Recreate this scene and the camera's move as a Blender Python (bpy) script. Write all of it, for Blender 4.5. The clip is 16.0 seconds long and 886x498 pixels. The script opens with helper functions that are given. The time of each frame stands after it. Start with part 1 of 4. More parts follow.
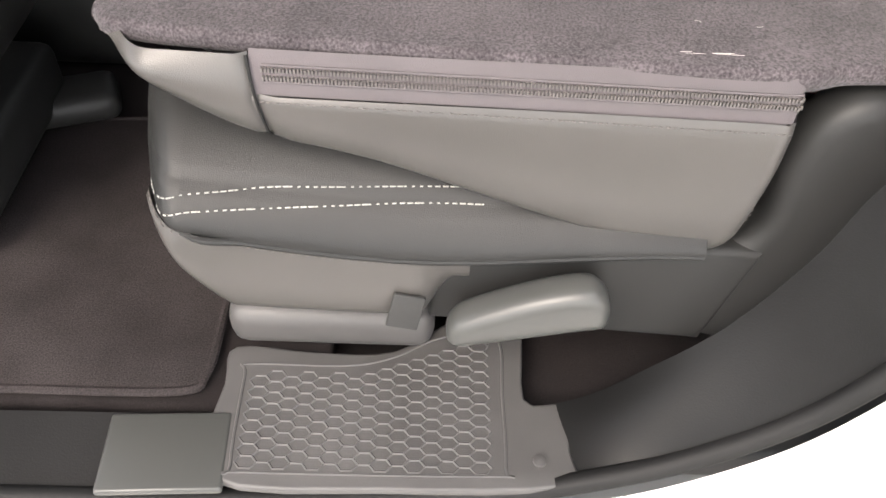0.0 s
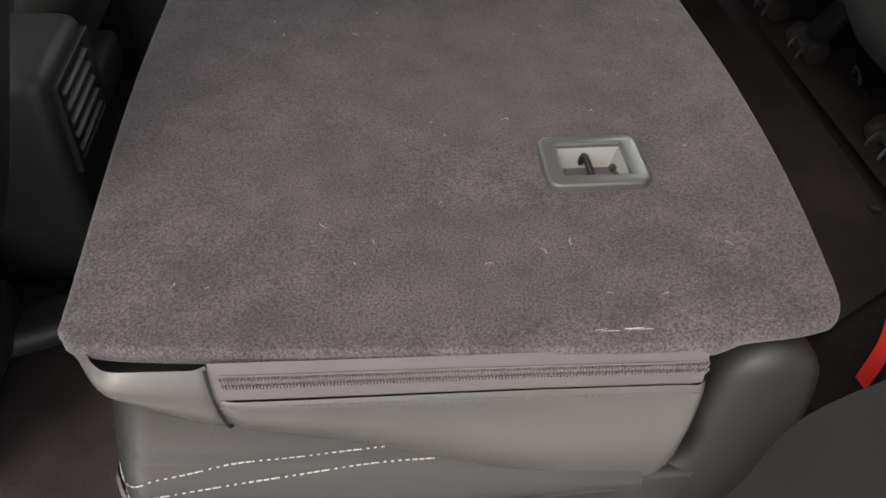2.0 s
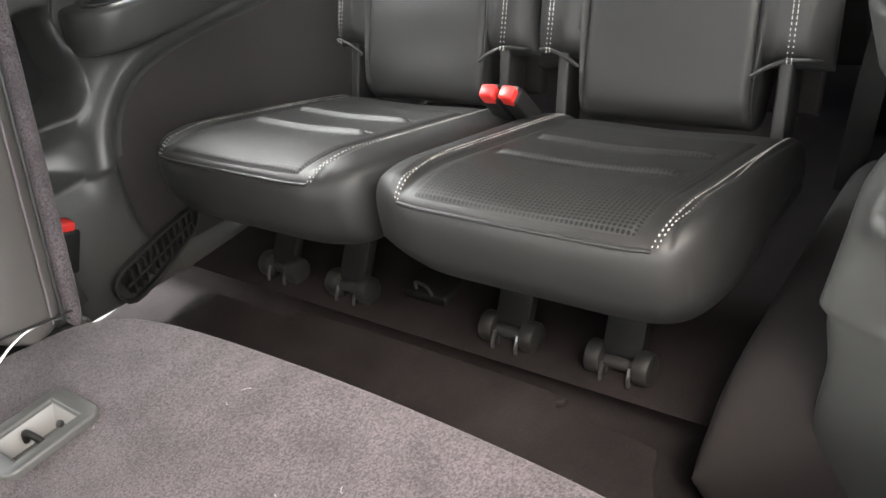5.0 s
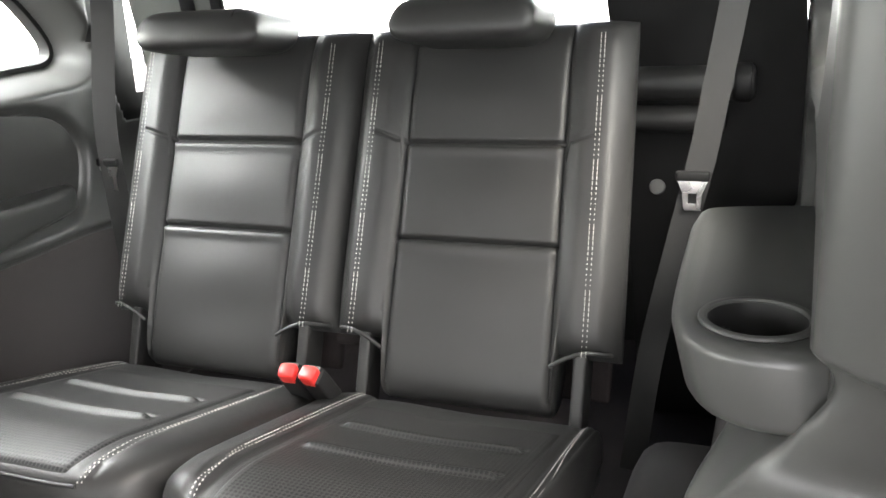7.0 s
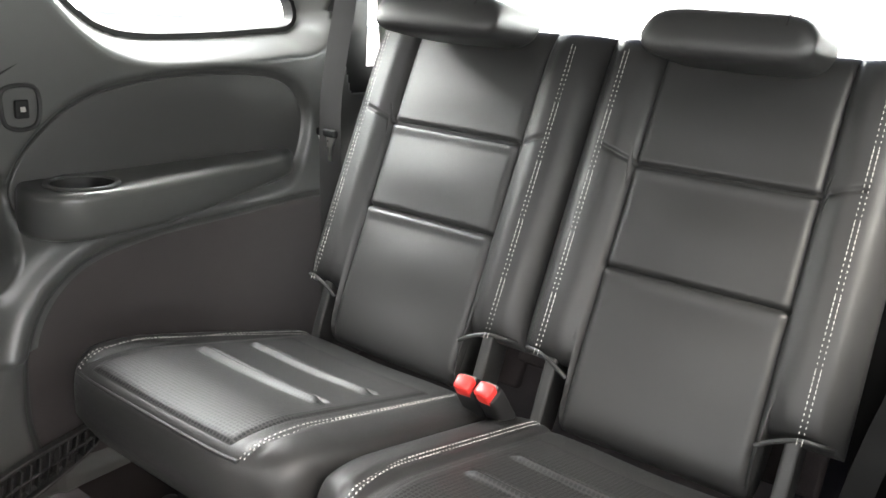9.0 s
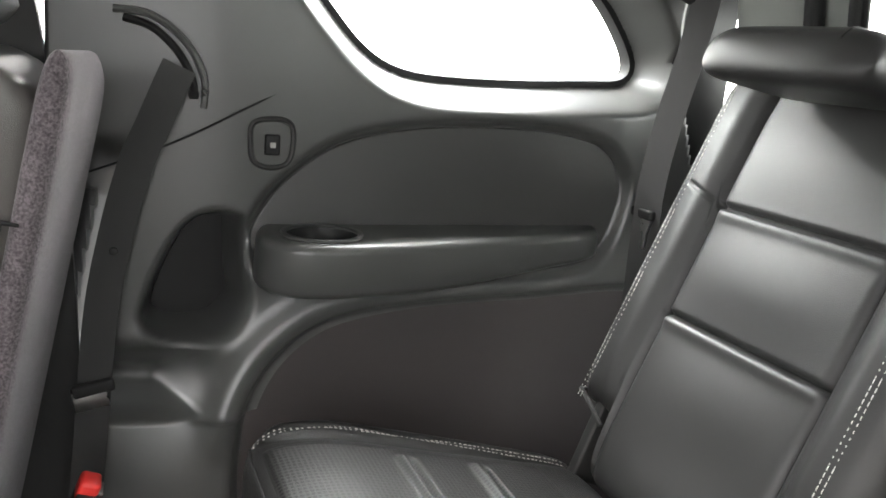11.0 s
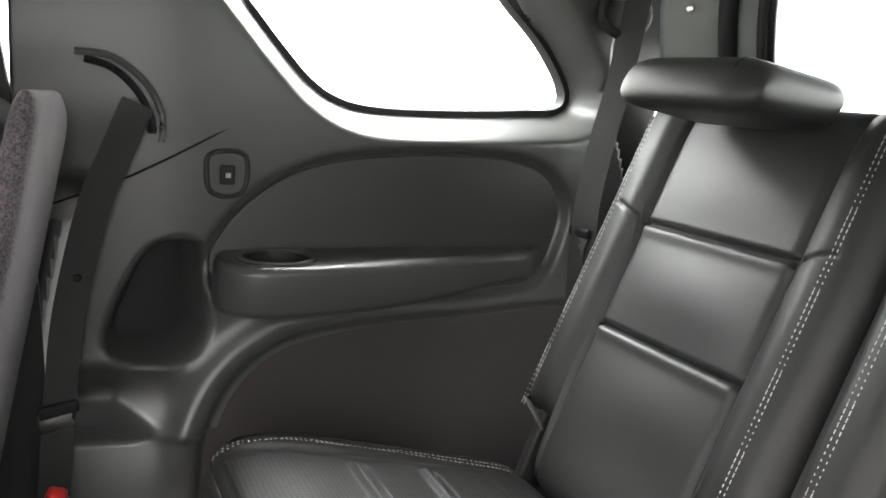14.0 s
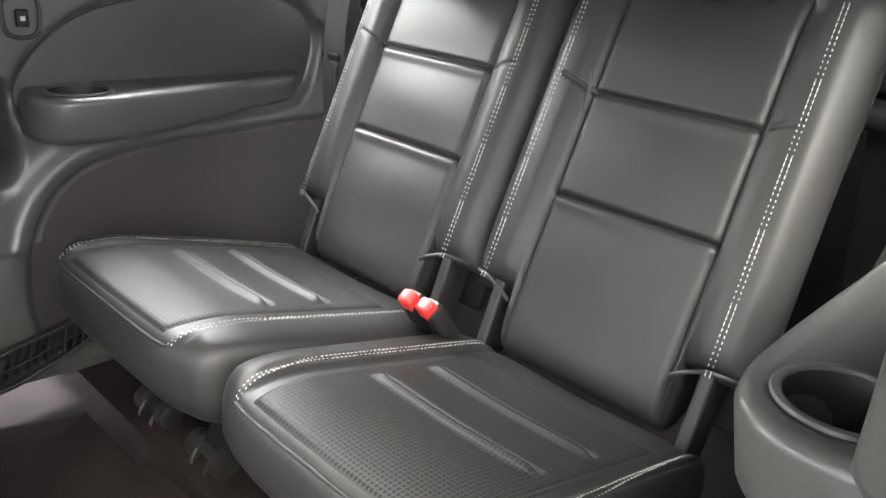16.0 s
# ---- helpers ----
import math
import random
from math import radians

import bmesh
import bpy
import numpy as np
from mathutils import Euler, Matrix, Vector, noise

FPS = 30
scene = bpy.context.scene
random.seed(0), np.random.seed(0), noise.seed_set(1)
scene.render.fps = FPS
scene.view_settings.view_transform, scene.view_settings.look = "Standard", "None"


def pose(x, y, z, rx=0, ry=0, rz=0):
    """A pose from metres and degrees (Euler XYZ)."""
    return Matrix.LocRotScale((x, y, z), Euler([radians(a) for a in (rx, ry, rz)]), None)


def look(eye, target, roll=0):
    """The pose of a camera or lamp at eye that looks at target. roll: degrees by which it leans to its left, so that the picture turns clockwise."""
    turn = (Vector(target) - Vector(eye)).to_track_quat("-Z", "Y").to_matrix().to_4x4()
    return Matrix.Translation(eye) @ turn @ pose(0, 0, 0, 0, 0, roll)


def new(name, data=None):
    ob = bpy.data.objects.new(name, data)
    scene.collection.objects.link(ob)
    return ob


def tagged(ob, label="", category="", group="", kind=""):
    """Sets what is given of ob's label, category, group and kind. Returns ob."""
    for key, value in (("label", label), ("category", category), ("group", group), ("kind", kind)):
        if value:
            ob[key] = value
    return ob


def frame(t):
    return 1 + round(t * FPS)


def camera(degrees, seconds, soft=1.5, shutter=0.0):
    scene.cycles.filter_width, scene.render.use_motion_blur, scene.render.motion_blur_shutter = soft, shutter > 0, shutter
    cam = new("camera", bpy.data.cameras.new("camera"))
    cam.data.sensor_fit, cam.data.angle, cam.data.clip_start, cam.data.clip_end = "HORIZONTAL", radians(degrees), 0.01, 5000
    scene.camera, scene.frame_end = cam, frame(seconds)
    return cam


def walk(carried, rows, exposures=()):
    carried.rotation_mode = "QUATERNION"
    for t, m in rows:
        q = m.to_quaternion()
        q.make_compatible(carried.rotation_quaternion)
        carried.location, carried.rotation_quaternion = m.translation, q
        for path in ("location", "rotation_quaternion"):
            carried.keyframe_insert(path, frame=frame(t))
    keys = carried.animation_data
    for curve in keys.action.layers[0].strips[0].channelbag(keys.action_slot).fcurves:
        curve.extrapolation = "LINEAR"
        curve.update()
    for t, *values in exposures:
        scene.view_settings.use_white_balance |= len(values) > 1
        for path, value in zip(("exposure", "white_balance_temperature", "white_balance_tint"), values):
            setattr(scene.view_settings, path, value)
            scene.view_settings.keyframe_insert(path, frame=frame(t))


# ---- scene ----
cam = camera(56.5, 16.0, soft=1.6)
PATH = [
    (0, (-0.270, -0.653, 1.413), (-0.239, 0.162, 0.533), 3.6),
    (0.5, (-0.267, -0.633, 1.432), (-0.231, 0.175, 0.545), 4.2),
    (1, (-0.260, -0.604, 1.477), (-0.218, 0.233, 0.619), 3.2),
    (1.5, (-0.252, -0.606, 1.546), (-0.197, 0.254, 0.711), 2.4),
    (2, (-0.258, -0.562, 1.609), (-0.166, 0.320, 0.800), 1.4),
    (2.5, (-0.231, -0.467, 1.623), (-0.112, 0.434, 0.839), -0.0),
    (3, (-0.204, -0.381, 1.657), (-0.070, 0.544, 0.904), -1.8),
    (3.5, (-0.225, -0.322, 1.673), (-0.007, 0.594, 0.930), -4.2),
    (4, (-0.232, -0.282, 1.657), (0.177, 0.566, 0.913), -7.4),
    (4.5, (-0.239, -0.223, 1.606), (0.312, 0.584, 0.910), -13.5),
    (5, (-0.209, -0.118, 1.588), (0.557, 0.585, 0.989), -11.8),
    (5.2, (-0.198, -0.083, 1.589), (0.644, 0.558, 1.022), -11.8),
    (7.3, (-0.166, 0.001, 1.653), (0.904, 0.442, 1.337), -2.5),
    (7.5, (-0.168, 0.020, 1.653), (0.900, 0.477, 1.350), -1.6),
    (8, (-0.151, 0.021, 1.656), (0.887, 0.538, 1.347), -0.1),
    (8.5, (-0.135, 0.026, 1.674), (0.859, 0.604, 1.329), 1.8),
    (9, (-0.086, 0.051, 1.661), (0.840, 0.731, 1.315), 3.7),
    (9.5, (0.028, 0.097, 1.636), (0.851, 0.885, 1.261), 0.9),
    (10, (0.130, 0.155, 1.625), (0.843, 1.057, 1.283), 2.3),
    (12.3, (0.441, 0.201, 1.568), (0.702, 1.347, 1.329), 3.3),
    (12.5, (0.441, 0.203, 1.565), (0.696, 1.353, 1.335), 2.4),
    (13, (0.427, 0.198, 1.579), (0.674, 1.352, 1.367), 2.3),
    (13.5, (0.389, 0.161, 1.597), (0.774, 1.280, 1.396), 4.5),
    (14, (0.313, 0.097, 1.604), (0.833, 1.155, 1.379), 4.3),
    (14.5, (0.216, 0.040, 1.626), (0.841, 1.016, 1.314), 4.7),
    (15, (0.127, -0.047, 1.640), (0.861, 0.832, 1.283), 4.1),
    (15.5, (0.083, -0.114, 1.650), (0.891, 0.697, 1.290), 3.9),
    (16, (0.043, -0.172, 1.651), (0.851, 0.603, 1.219), 4.7),
]
EXPOSURES = [(0.0, 1.05), (0.5, 0.95), (1.0, 0.75), (1.5, 0.55), (2.5, 0.35), (3.0, 0.95), (3.5, 1.4), (4.5, 1.8), (5.0, 2.0), (7.5, 2.25), (9.0, 2.25), (10.0, 2.1), (12.5, 1.8), (13.5, 1.56), (14.5, 1.84), (15.0, 2.15), (15.5, 2.25), (16.0, 2.35)]
walk(cam, [(t, look(eye, target, roll)) for t, eye, target, roll in PATH], EXPOSURES)

# ---- light: bright hazy daylight through the open door and the windows ----
world = bpy.data.worlds.new("sky")
scene.world = world
world.use_nodes = True
sky = world.node_tree.nodes.new("ShaderNodeTexSky")
sky.sky_type, sky.sun_disc = "NISHITA", False
sky.sun_elevation, sky.sun_rotation = radians(47), radians(210)
sky.air_density, sky.dust_density, sky.ozone_density = 0.6, 6.0, 0.3
background = world.node_tree.nodes["Background"]
background.inputs["Strength"].default_value = 0.15
world.node_tree.links.new(sky.outputs["Color"], background.inputs["Color"])
sun_data = bpy.data.lights.new("sun", "SUN")
sun_data.energy, sun_data.angle, sun_data.color = 1.0, radians(25), (1.0, 0.96, 0.9)
sun = new("sun", sun_data)
sun.matrix_world = look((-3.5, -6, 7.5), (0, 0, 0))


def window_light(name, at, toward, width, height, watts):
    """Daylight entering at a window, a sheet of sky just outside the pane."""
    data = bpy.data.lights.new(name, "AREA")
    data.shape, data.size, data.size_y, data.energy = "RECTANGLE", width, height, watts
    data.color = (1.0, 1.0, 0.99)
    ob = new(name, data)
    ob.matrix_world = look(at, toward)
    return ob


window_light("daylight_quarter_far", (0.83, 1.78, 2.16), (0.83, 1.30, 1.40), 0.95, 0.45, 42.0)
window_light("daylight_quarter_near", (0.88, -0.44, 2.16), (0.88, 0.04, 1.40), 0.95, 0.45, 12.0)
window_light("daylight_rear", (2.12, 0.675, 1.74), (1.0, 0.675, 1.45), 1.40, 0.40, 9.0)
window_light("daylight_door_far", (-0.35, 1.68, 1.64), (-0.35, 0.6, 1.35), 1.00, 0.50, 3.0)
window_light("daylight_windscreen", (-1.95, 0.675, 1.74), (0.0, 0.675, 1.40), 1.40, 0.55, 6.0)


# ---- materials ----
def material(name, colour, rough=0.5, vary=0.15, scale=6.0, grain=300.0, bump=0.15, depth=0.0006, metal=0.0, kind="noise", spec=0.5, sheen=0.0, fleck=0.0):
    """Base colour with broad stains, fine grain and a relief of the grain's scale."""
    m = bpy.data.materials.new(name)
    m.use_nodes = True
    nodes, links = m.node_tree.nodes, m.node_tree.links
    bsdf = nodes["Principled BSDF"]
    where = nodes.new("ShaderNodeTexCoord")
    broad = nodes.new("ShaderNodeTexNoise")
    broad.inputs["Scale"].default_value, broad.inputs["Detail"].default_value = scale, 5
    links.new(where.outputs["Object"], broad.inputs["Vector"])
    if kind == "cells":
        fine = nodes.new("ShaderNodeTexVoronoi")
        fine.inputs["Scale"].default_value = grain
        value = fine.outputs["Distance"]
    else:
        fine = nodes.new("ShaderNodeTexNoise")
        fine.inputs["Scale"].default_value, fine.inputs["Detail"].default_value = grain, 3
        value = fine.outputs["Fac"]
    links.new(where.outputs["Object"], fine.inputs["Vector"])
    ramp = nodes.new("ShaderNodeValToRGB")
    ramp.color_ramp.elements[0].position, ramp.color_ramp.elements[1].position = 0.3, 0.72
    ramp.color_ramp.elements[0].color = (*[c * (1 - vary) for c in colour], 1)
    ramp.color_ramp.elements[1].color = (*[c * (1 + vary) for c in colour], 1)
    links.new(broad.outputs["Fac"], ramp.inputs["Fac"])
    tint = ramp.outputs["Color"]
    if fleck:
        mix = nodes.new("ShaderNodeMix")
        mix.data_type, mix.blend_type = "RGBA", "MULTIPLY"
        mix.inputs["Factor"].default_value = 1.0
        flecks = nodes.new("ShaderNodeValToRGB")
        flecks.color_ramp.elements[0].position, flecks.color_ramp.elements[1].position = 0.32, 0.68
        flecks.color_ramp.elements[0].color = (1 - fleck, 1 - fleck, 1 - fleck, 1)
        flecks.color_ramp.elements[1].color = (1 + fleck, 1 + fleck, 1 + fleck, 1)
        links.new(value, flecks.inputs["Fac"])
        links.new(tint, mix.inputs["A"])
        links.new(flecks.outputs["Color"], mix.inputs["B"])
        tint = mix.outputs["Result"]
    links.new(tint, bsdf.inputs["Base Color"])
    relief = nodes.new("ShaderNodeBump")
    relief.inputs["Strength"].default_value, relief.inputs["Distance"].default_value = bump, depth
    links.new(value, relief.inputs["Height"])
    links.new(relief.outputs["Normal"], bsdf.inputs["Normal"])
    wear = nodes.new("ShaderNodeMapRange")
    wear.inputs["To Min"].default_value, wear.inputs["To Max"].default_value = rough * 0.85, min(1.0, rough * 1.15)
    links.new(broad.outputs["Fac"], wear.inputs["Value"])
    links.new(wear.outputs["Result"], bsdf.inputs["Roughness"])
    bsdf.inputs["Metallic"].default_value = metal
    bsdf.inputs["Specular IOR Level"].default_value = spec
    bsdf.inputs["Sheen Weight"].default_value = sheen
    return m


LEATHER = material("black leather", (0.022, 0.022, 0.0215), 0.41, 0.12, 5, 900, 0.35, 0.0006, kind="cells", spec=0.33)
LEATHER_GREY = material("charcoal vinyl", (0.070, 0.066, 0.062), 0.30, 0.08, 5, 900, 0.3, 0.0005, kind="cells")
VINYL = material("dark vinyl inset", (0.036, 0.036, 0.034), 0.42, 0.06, 4, 900, 0.3, 0.0005, kind="cells", spec=0.4)
CARPET = material("grey seat carpet", (0.068, 0.059, 0.063), 0.95, 0.22, 17, 400, 0.5, 0.002, spec=0.1, sheen=0.15, fleck=0.5)
CARPET_MAT = material("charcoal mat carpet", (0.036, 0.031, 0.031), 0.95, 0.25, 9, 500, 0.7, 0.0015, spec=0.05, fleck=0.4)
CARPET_DARK = material("dark floor carpet", (0.022, 0.019, 0.019), 0.95, 0.25, 9, 700, 0.7, 0.0015, spec=0.05, fleck=0.3)
PLASTIC = material("grained black plastic", (0.020, 0.020, 0.0195), 0.5, 0.12, 4, 700, 0.3, 0.0005, spec=0.35)
PLASTIC_SOFT = material("soft charcoal trim", (0.059, 0.060, 0.057), 0.34, 0.1, 3, 800, 0.25, 0.0004)
PLASTIC_GREY = material("grey bezel plastic", (0.15, 0.15, 0.145), 0.35, 0.08, 8, 600, 0.2, 0.0004)
RUBBER = material("grey rubber mat", (0.078, 0.075, 0.074), 0.48, 0.15, 8, 500, 0.3, 0.0006)
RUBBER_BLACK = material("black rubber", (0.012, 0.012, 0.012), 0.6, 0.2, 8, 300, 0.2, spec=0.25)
HEADLINER = material("grey headliner cloth", (0.32, 0.32, 0.305), 0.95, 0.06, 5, 500, 0.4, 0.001)
WEBBING = material("belt webbing", (0.028, 0.028, 0.027), 0.75, 0.1, 6, 900, 0.5, 0.001)
ZIP_TAPE = material("zip tape", (0.10, 0.088, 0.092), 0.85, 0.12, 10, 900, 0.5, 0.001)
ZIP_TEETH = material("zip teeth", (0.12, 0.11, 0.105), 0.4, 0.1, 10, 300)
THREAD = material("pale stitching thread", (0.42, 0.41, 0.38), 0.7, 0.1, 30, 900)
RED = material("red buckle plastic", (0.62, 0.035, 0.03), 0.35, 0.08, 20, 400)
STEEL = material("bright steel", (0.65, 0.64, 0.62), 0.28, 0.08, 20, 200, 0.1, metal=1.0)
IRON = material("dark painted steel", (0.03, 0.03, 0.03), 0.45, 0.2, 15, 300)
PAINT = material("white car paint", (0.80, 0.80, 0.78), 0.25, 0.03, 3, 50, 0.02)
CONCRETE = material("pale concrete yard", (0.30, 0.295, 0.285), 0.9, 0.15, 0.8, 40, 0.4, 0.004)
ALLOY = material("pale grey moulding", (0.24, 0.24, 0.235), 0.35, 0.06, 12, 500, 0.15)
LINING = material("brown-black lining", (0.026, 0.022, 0.0215), 0.9, 0.15, 6, 600, 0.4, 0.001)
SILL = material("black sill plastic", (0.010, 0.010, 0.010), 0.42, 0.25, 5, 450, 0.4, 0.0006, spec=0.16)
PILLAR = material("grey-green pillar moulding", (0.17, 0.18, 0.165), 0.6, 0.08, 4, 500, 0.2)
LINT = material("pale lint", (0.55, 0.52, 0.5), 0.9, 0.1, 30, 300)


def perforated(name, colour):
    """Leather with rows of punched holes."""
    m = material(name, colour, 0.48, 0.1, 5, 900, 0.3, 0.0005, kind="cells", spec=0.26)
    nodes, links = m.node_tree.nodes, m.node_tree.links
    where = nodes.new("ShaderNodeTexCoord")
    holes = nodes.new("ShaderNodeTexVoronoi")
    holes.inputs["Scale"].default_value, holes.inputs["Randomness"].default_value = 150, 0.0
    flat = nodes.new("ShaderNodeMapping")
    flat.inputs["Scale"].default_value = (1, 1, 0)
    links.new(where.outputs["Object"], flat.inputs["Vector"])
    links.new(flat.outputs["Vector"], holes.inputs["Vector"])
    edge = nodes.new("ShaderNodeMath")
    edge.operation = "GREATER_THAN"
    edge.inputs[1].default_value = 0.36
    links.new(holes.outputs["Distance"], edge.inputs[0])
    bsdf = nodes["Principled BSDF"]
    mix = nodes.new("ShaderNodeMix")
    mix.data_type = "RGBA"
    mix.inputs["A"].default_value = (0.004, 0.004, 0.004, 1)
    links.new(bsdf.inputs["Base Color"].links[0].from_socket, mix.inputs["B"])
    links.new(edge.outputs[0], mix.inputs["Factor"])
    links.new(mix.outputs["Result"], bsdf.inputs["Base Color"])
    dents = nodes.new("ShaderNodeBump")
    dents.inputs["Strength"].default_value, dents.inputs["Distance"].default_value = 0.9, 0.002
    links.new(edge.outputs[0], dents.inputs["Height"])
    links.new(bsdf.inputs["Normal"].links[0].from_socket, dents.inputs["Normal"])
    links.new(dents.outputs["Normal"], bsdf.inputs["Normal"])
    return m


LEATHER_PERF = perforated("perforated leather", (0.030, 0.030, 0.029))

glass = bpy.data.materials.new("window glass")
glass.use_nodes = True
nt = glass.node_tree
nt.nodes.remove(nt.nodes["Principled BSDF"])
clear, shine, blend, angle, power, gloss = (nt.nodes.new(k) for k in ("ShaderNodeBsdfTransparent", "ShaderNodeBsdfGlossy", "ShaderNodeMixShader", "ShaderNodeLayerWeight", "ShaderNodeMath", "ShaderNodeMath"))
clear.inputs["Color"].default_value = (0.93, 0.95, 0.93, 1)
shine.inputs["Roughness"].default_value = 0.02
angle.inputs["Blend"].default_value = 0.5
power.operation, power.inputs[1].default_value = "POWER", 4.0
gloss.operation, gloss.inputs[1].default_value, gloss.inputs[2].default_value = "MULTIPLY_ADD", 0.4, 0.03
nt.links.new(angle.outputs["Facing"], power.inputs[0])
nt.links.new(power.outputs[0], gloss.inputs[0])
nt.links.new(gloss.outputs[0], blend.inputs["Fac"])
nt.links.new(clear.outputs["BSDF"], blend.inputs[1])
nt.links.new(shine.outputs["BSDF"], blend.inputs[2])
nt.links.new(blend.outputs["Shader"], nt.nodes["Material Output"].inputs["Surface"])
GLASS = glass


# ---- builders ----
def thing(name, at, label, category, group=""):
    ob = new(name)
    ob.location = at
    ob.empty_display_size = 0.05
    return tagged(ob, label, category, group)


def link_mesh(name, me, mat, parent=None, label="", smooth=True):
    me.materials.clear()
    me.materials.append(mat)
    if smooth:
        me.shade_smooth()
    ob = new(name, me)
    if parent is not None:
        ob.parent = parent
        ob.matrix_parent_inverse = Matrix.Translation(parent.location).inverted()
    if label:
        tagged(ob, label)
    return ob


def part(name, bm, mat, parent=None, label="", smooth=True, sharp=40):
    """One mesh object from a bmesh, under a thing or a part."""
    bmesh.ops.recalc_face_normals(bm, faces=bm.faces)
    if smooth:
        for e in bm.edges:
            if len(e.link_faces) == 2 and e.calc_face_angle(0) > radians(sharp):
                e.smooth = False
    me = bpy.data.meshes.new(name)
    bm.to_mesh(me)
    bm.free()
    return link_mesh(name, me, mat, parent, label, smooth)


def structure(ob, label, category):
    return tagged(ob, label, category, kind="structure")


def grid(fn, nu, nv, close_u=False):
    """A sheet of nu x nv quads, fn(u, v) for u and v from 0 to 1."""
    bm = bmesh.new()
    rows = [[bm.verts.new(fn(i / nu, j / nv)) for j in range(nv + 1)] for i in range(nu if close_u else nu + 1)]
    n = len(rows)
    for i in range(nu):
        a, b = rows[i], rows[(i + 1) % n]
        for j in range(nv):
            bm.faces.new((a[j], b[j], b[j + 1], a[j + 1]))
    return bm


def ease(i, n):
    """Steps from -1 to 1, close together near both ends."""
    return math.sin((i / n - 0.5) * math.pi)


def pad(place, nu=32, nv=32, hardness=6.0, square=0.5):
    """A closed cushion: place(u, v, w), u and v from -1 to 1 over its face, w from -1 (back) to 1 (front); w falls to 0 round the edge."""
    bm = bmesh.new()
    us, vs = [ease(i, nu) for i in range(nu + 1)], [ease(j, nv) for j in range(nv + 1)]

    def level(u, v):
        k = max(0.0, 1 - abs(u) ** hardness) * max(0.0, 1 - abs(v) ** hardness)
        return k ** square

    front = [[bm.verts.new(place(u, v, level(u, v))) for v in vs] for u in us]
    back = [[front[i][j] if i in (0, nu) or j in (0, nv) else bm.verts.new(place(u, v, -level(u, v))) for j, v in enumerate(vs)] for i, u in enumerate(us)]
    for i in range(nu):
        for j in range(nv):
            bm.faces.new((front[i][j], front[i + 1][j], front[i + 1][j + 1], front[i][j + 1]))
            bm.faces.new((back[i][j], back[i][j + 1], back[i + 1][j + 1], back[i + 1][j]))
    return bm


def rbox(size, m=None, r=0.01, seg=3):
    bm = bmesh.new()
    bmesh.ops.create_cube(bm, size=1)
    bmesh.ops.scale(bm, vec=size, verts=bm.verts)
    r = min(r, 0.49 * min(size))
    bmesh.ops.bevel(bm, geom=bm.edges[:], offset=r, segments=seg, profile=0.5, affect="EDGES")
    if m is not None:
        bm.transform(m)
    return bm


def rod(radius, length, m=None, r=0.003, seg=24, taper=1.0):
    """A cylinder along z with rounded ends."""
    bm = bmesh.new()
    bmesh.ops.create_cone(bm, cap_ends=True, segments=seg, radius1=radius, radius2=radius * taper, depth=length)
    ends = [e for e in bm.edges if sum(len(f.verts) > 4 for f in e.link_faces) == 1]
    bmesh.ops.bevel(bm, geom=ends, offset=r, segments=2, profile=0.5, affect="EDGES")
    if m is not None:
        bm.transform(m)
    return bm


def smooth_line(points, steps=8, closed=False):
    """A Catmull-Rom line through the points."""
    p = [Vector(q) for q in points]
    n, out = len(p), []
    for i in range(n if closed else n - 1):
        if closed:
            a, b, c, d = p[(i - 1) % n], p[i], p[(i + 1) % n], p[(i + 2) % n]
        else:
            a, b, c, d = p[max(i - 1, 0)], p[i], p[i + 1], p[min(i + 2, n - 1)]
        for k in range(steps):
            t = k / steps
            out.append(0.5 * (2 * b + (c - a) * t + (2 * a - 5 * b + 4 * c - d) * t * t + (3 * b - a - 3 * c + d) * t ** 3))
    if not closed:
        out.append(p[-1])
    return out


def sweep(line, profile, up=(0, 0, 1), closed=False):
    """A profile of (side, up) pairs carried along a line."""
    bm, n, k = bmesh.new(), len(line), len(profile)
    rings = []
    for i, p in enumerate(line):
        a, b = (line[(i - 1) % n], line[(i + 1) % n]) if closed else (line[max(i - 1, 0)], line[min(i + 1, n - 1)])
        along = (b - a).normalized()
        side = along.cross(Vector(up))
        side = side.normalized() if side.length > 1e-4 else Vector((1, 0, 0))
        top = side.cross(along)
        rings.append([bm.verts.new(p + side * s + top * h) for s, h in profile])
    for i in range(n if closed else n - 1):
        a, b = rings[i], rings[(i + 1) % n]
        for j in range(k):
            bm.faces.new((a[j], a[(j + 1) % k], b[(j + 1) % k], b[j]))
    if not closed:
        bm.faces.new(rings[0])
        bm.faces.new(rings[-1][::-1])
    return bm


def circle(r, seg=8, squash=1.0):
    return [(r * math.cos(2 * math.pi * i / seg), r * squash * math.sin(2 * math.pi * i / seg)) for i in range(seg)]


def tube(points, r, seg=8, up=(0, 0, 1), closed=False, squash=1.0, steps=6):
    return sweep(smooth_line(points, steps, closed), circle(r, seg, squash), up, closed)


def strap(points, width, thick, up=(0, 0, 1), steps=6):
    w, t = width / 2, thick / 2
    return sweep(smooth_line(points, steps), [(-w, -t), (w, -t), (w, t), (-w, t)], up)


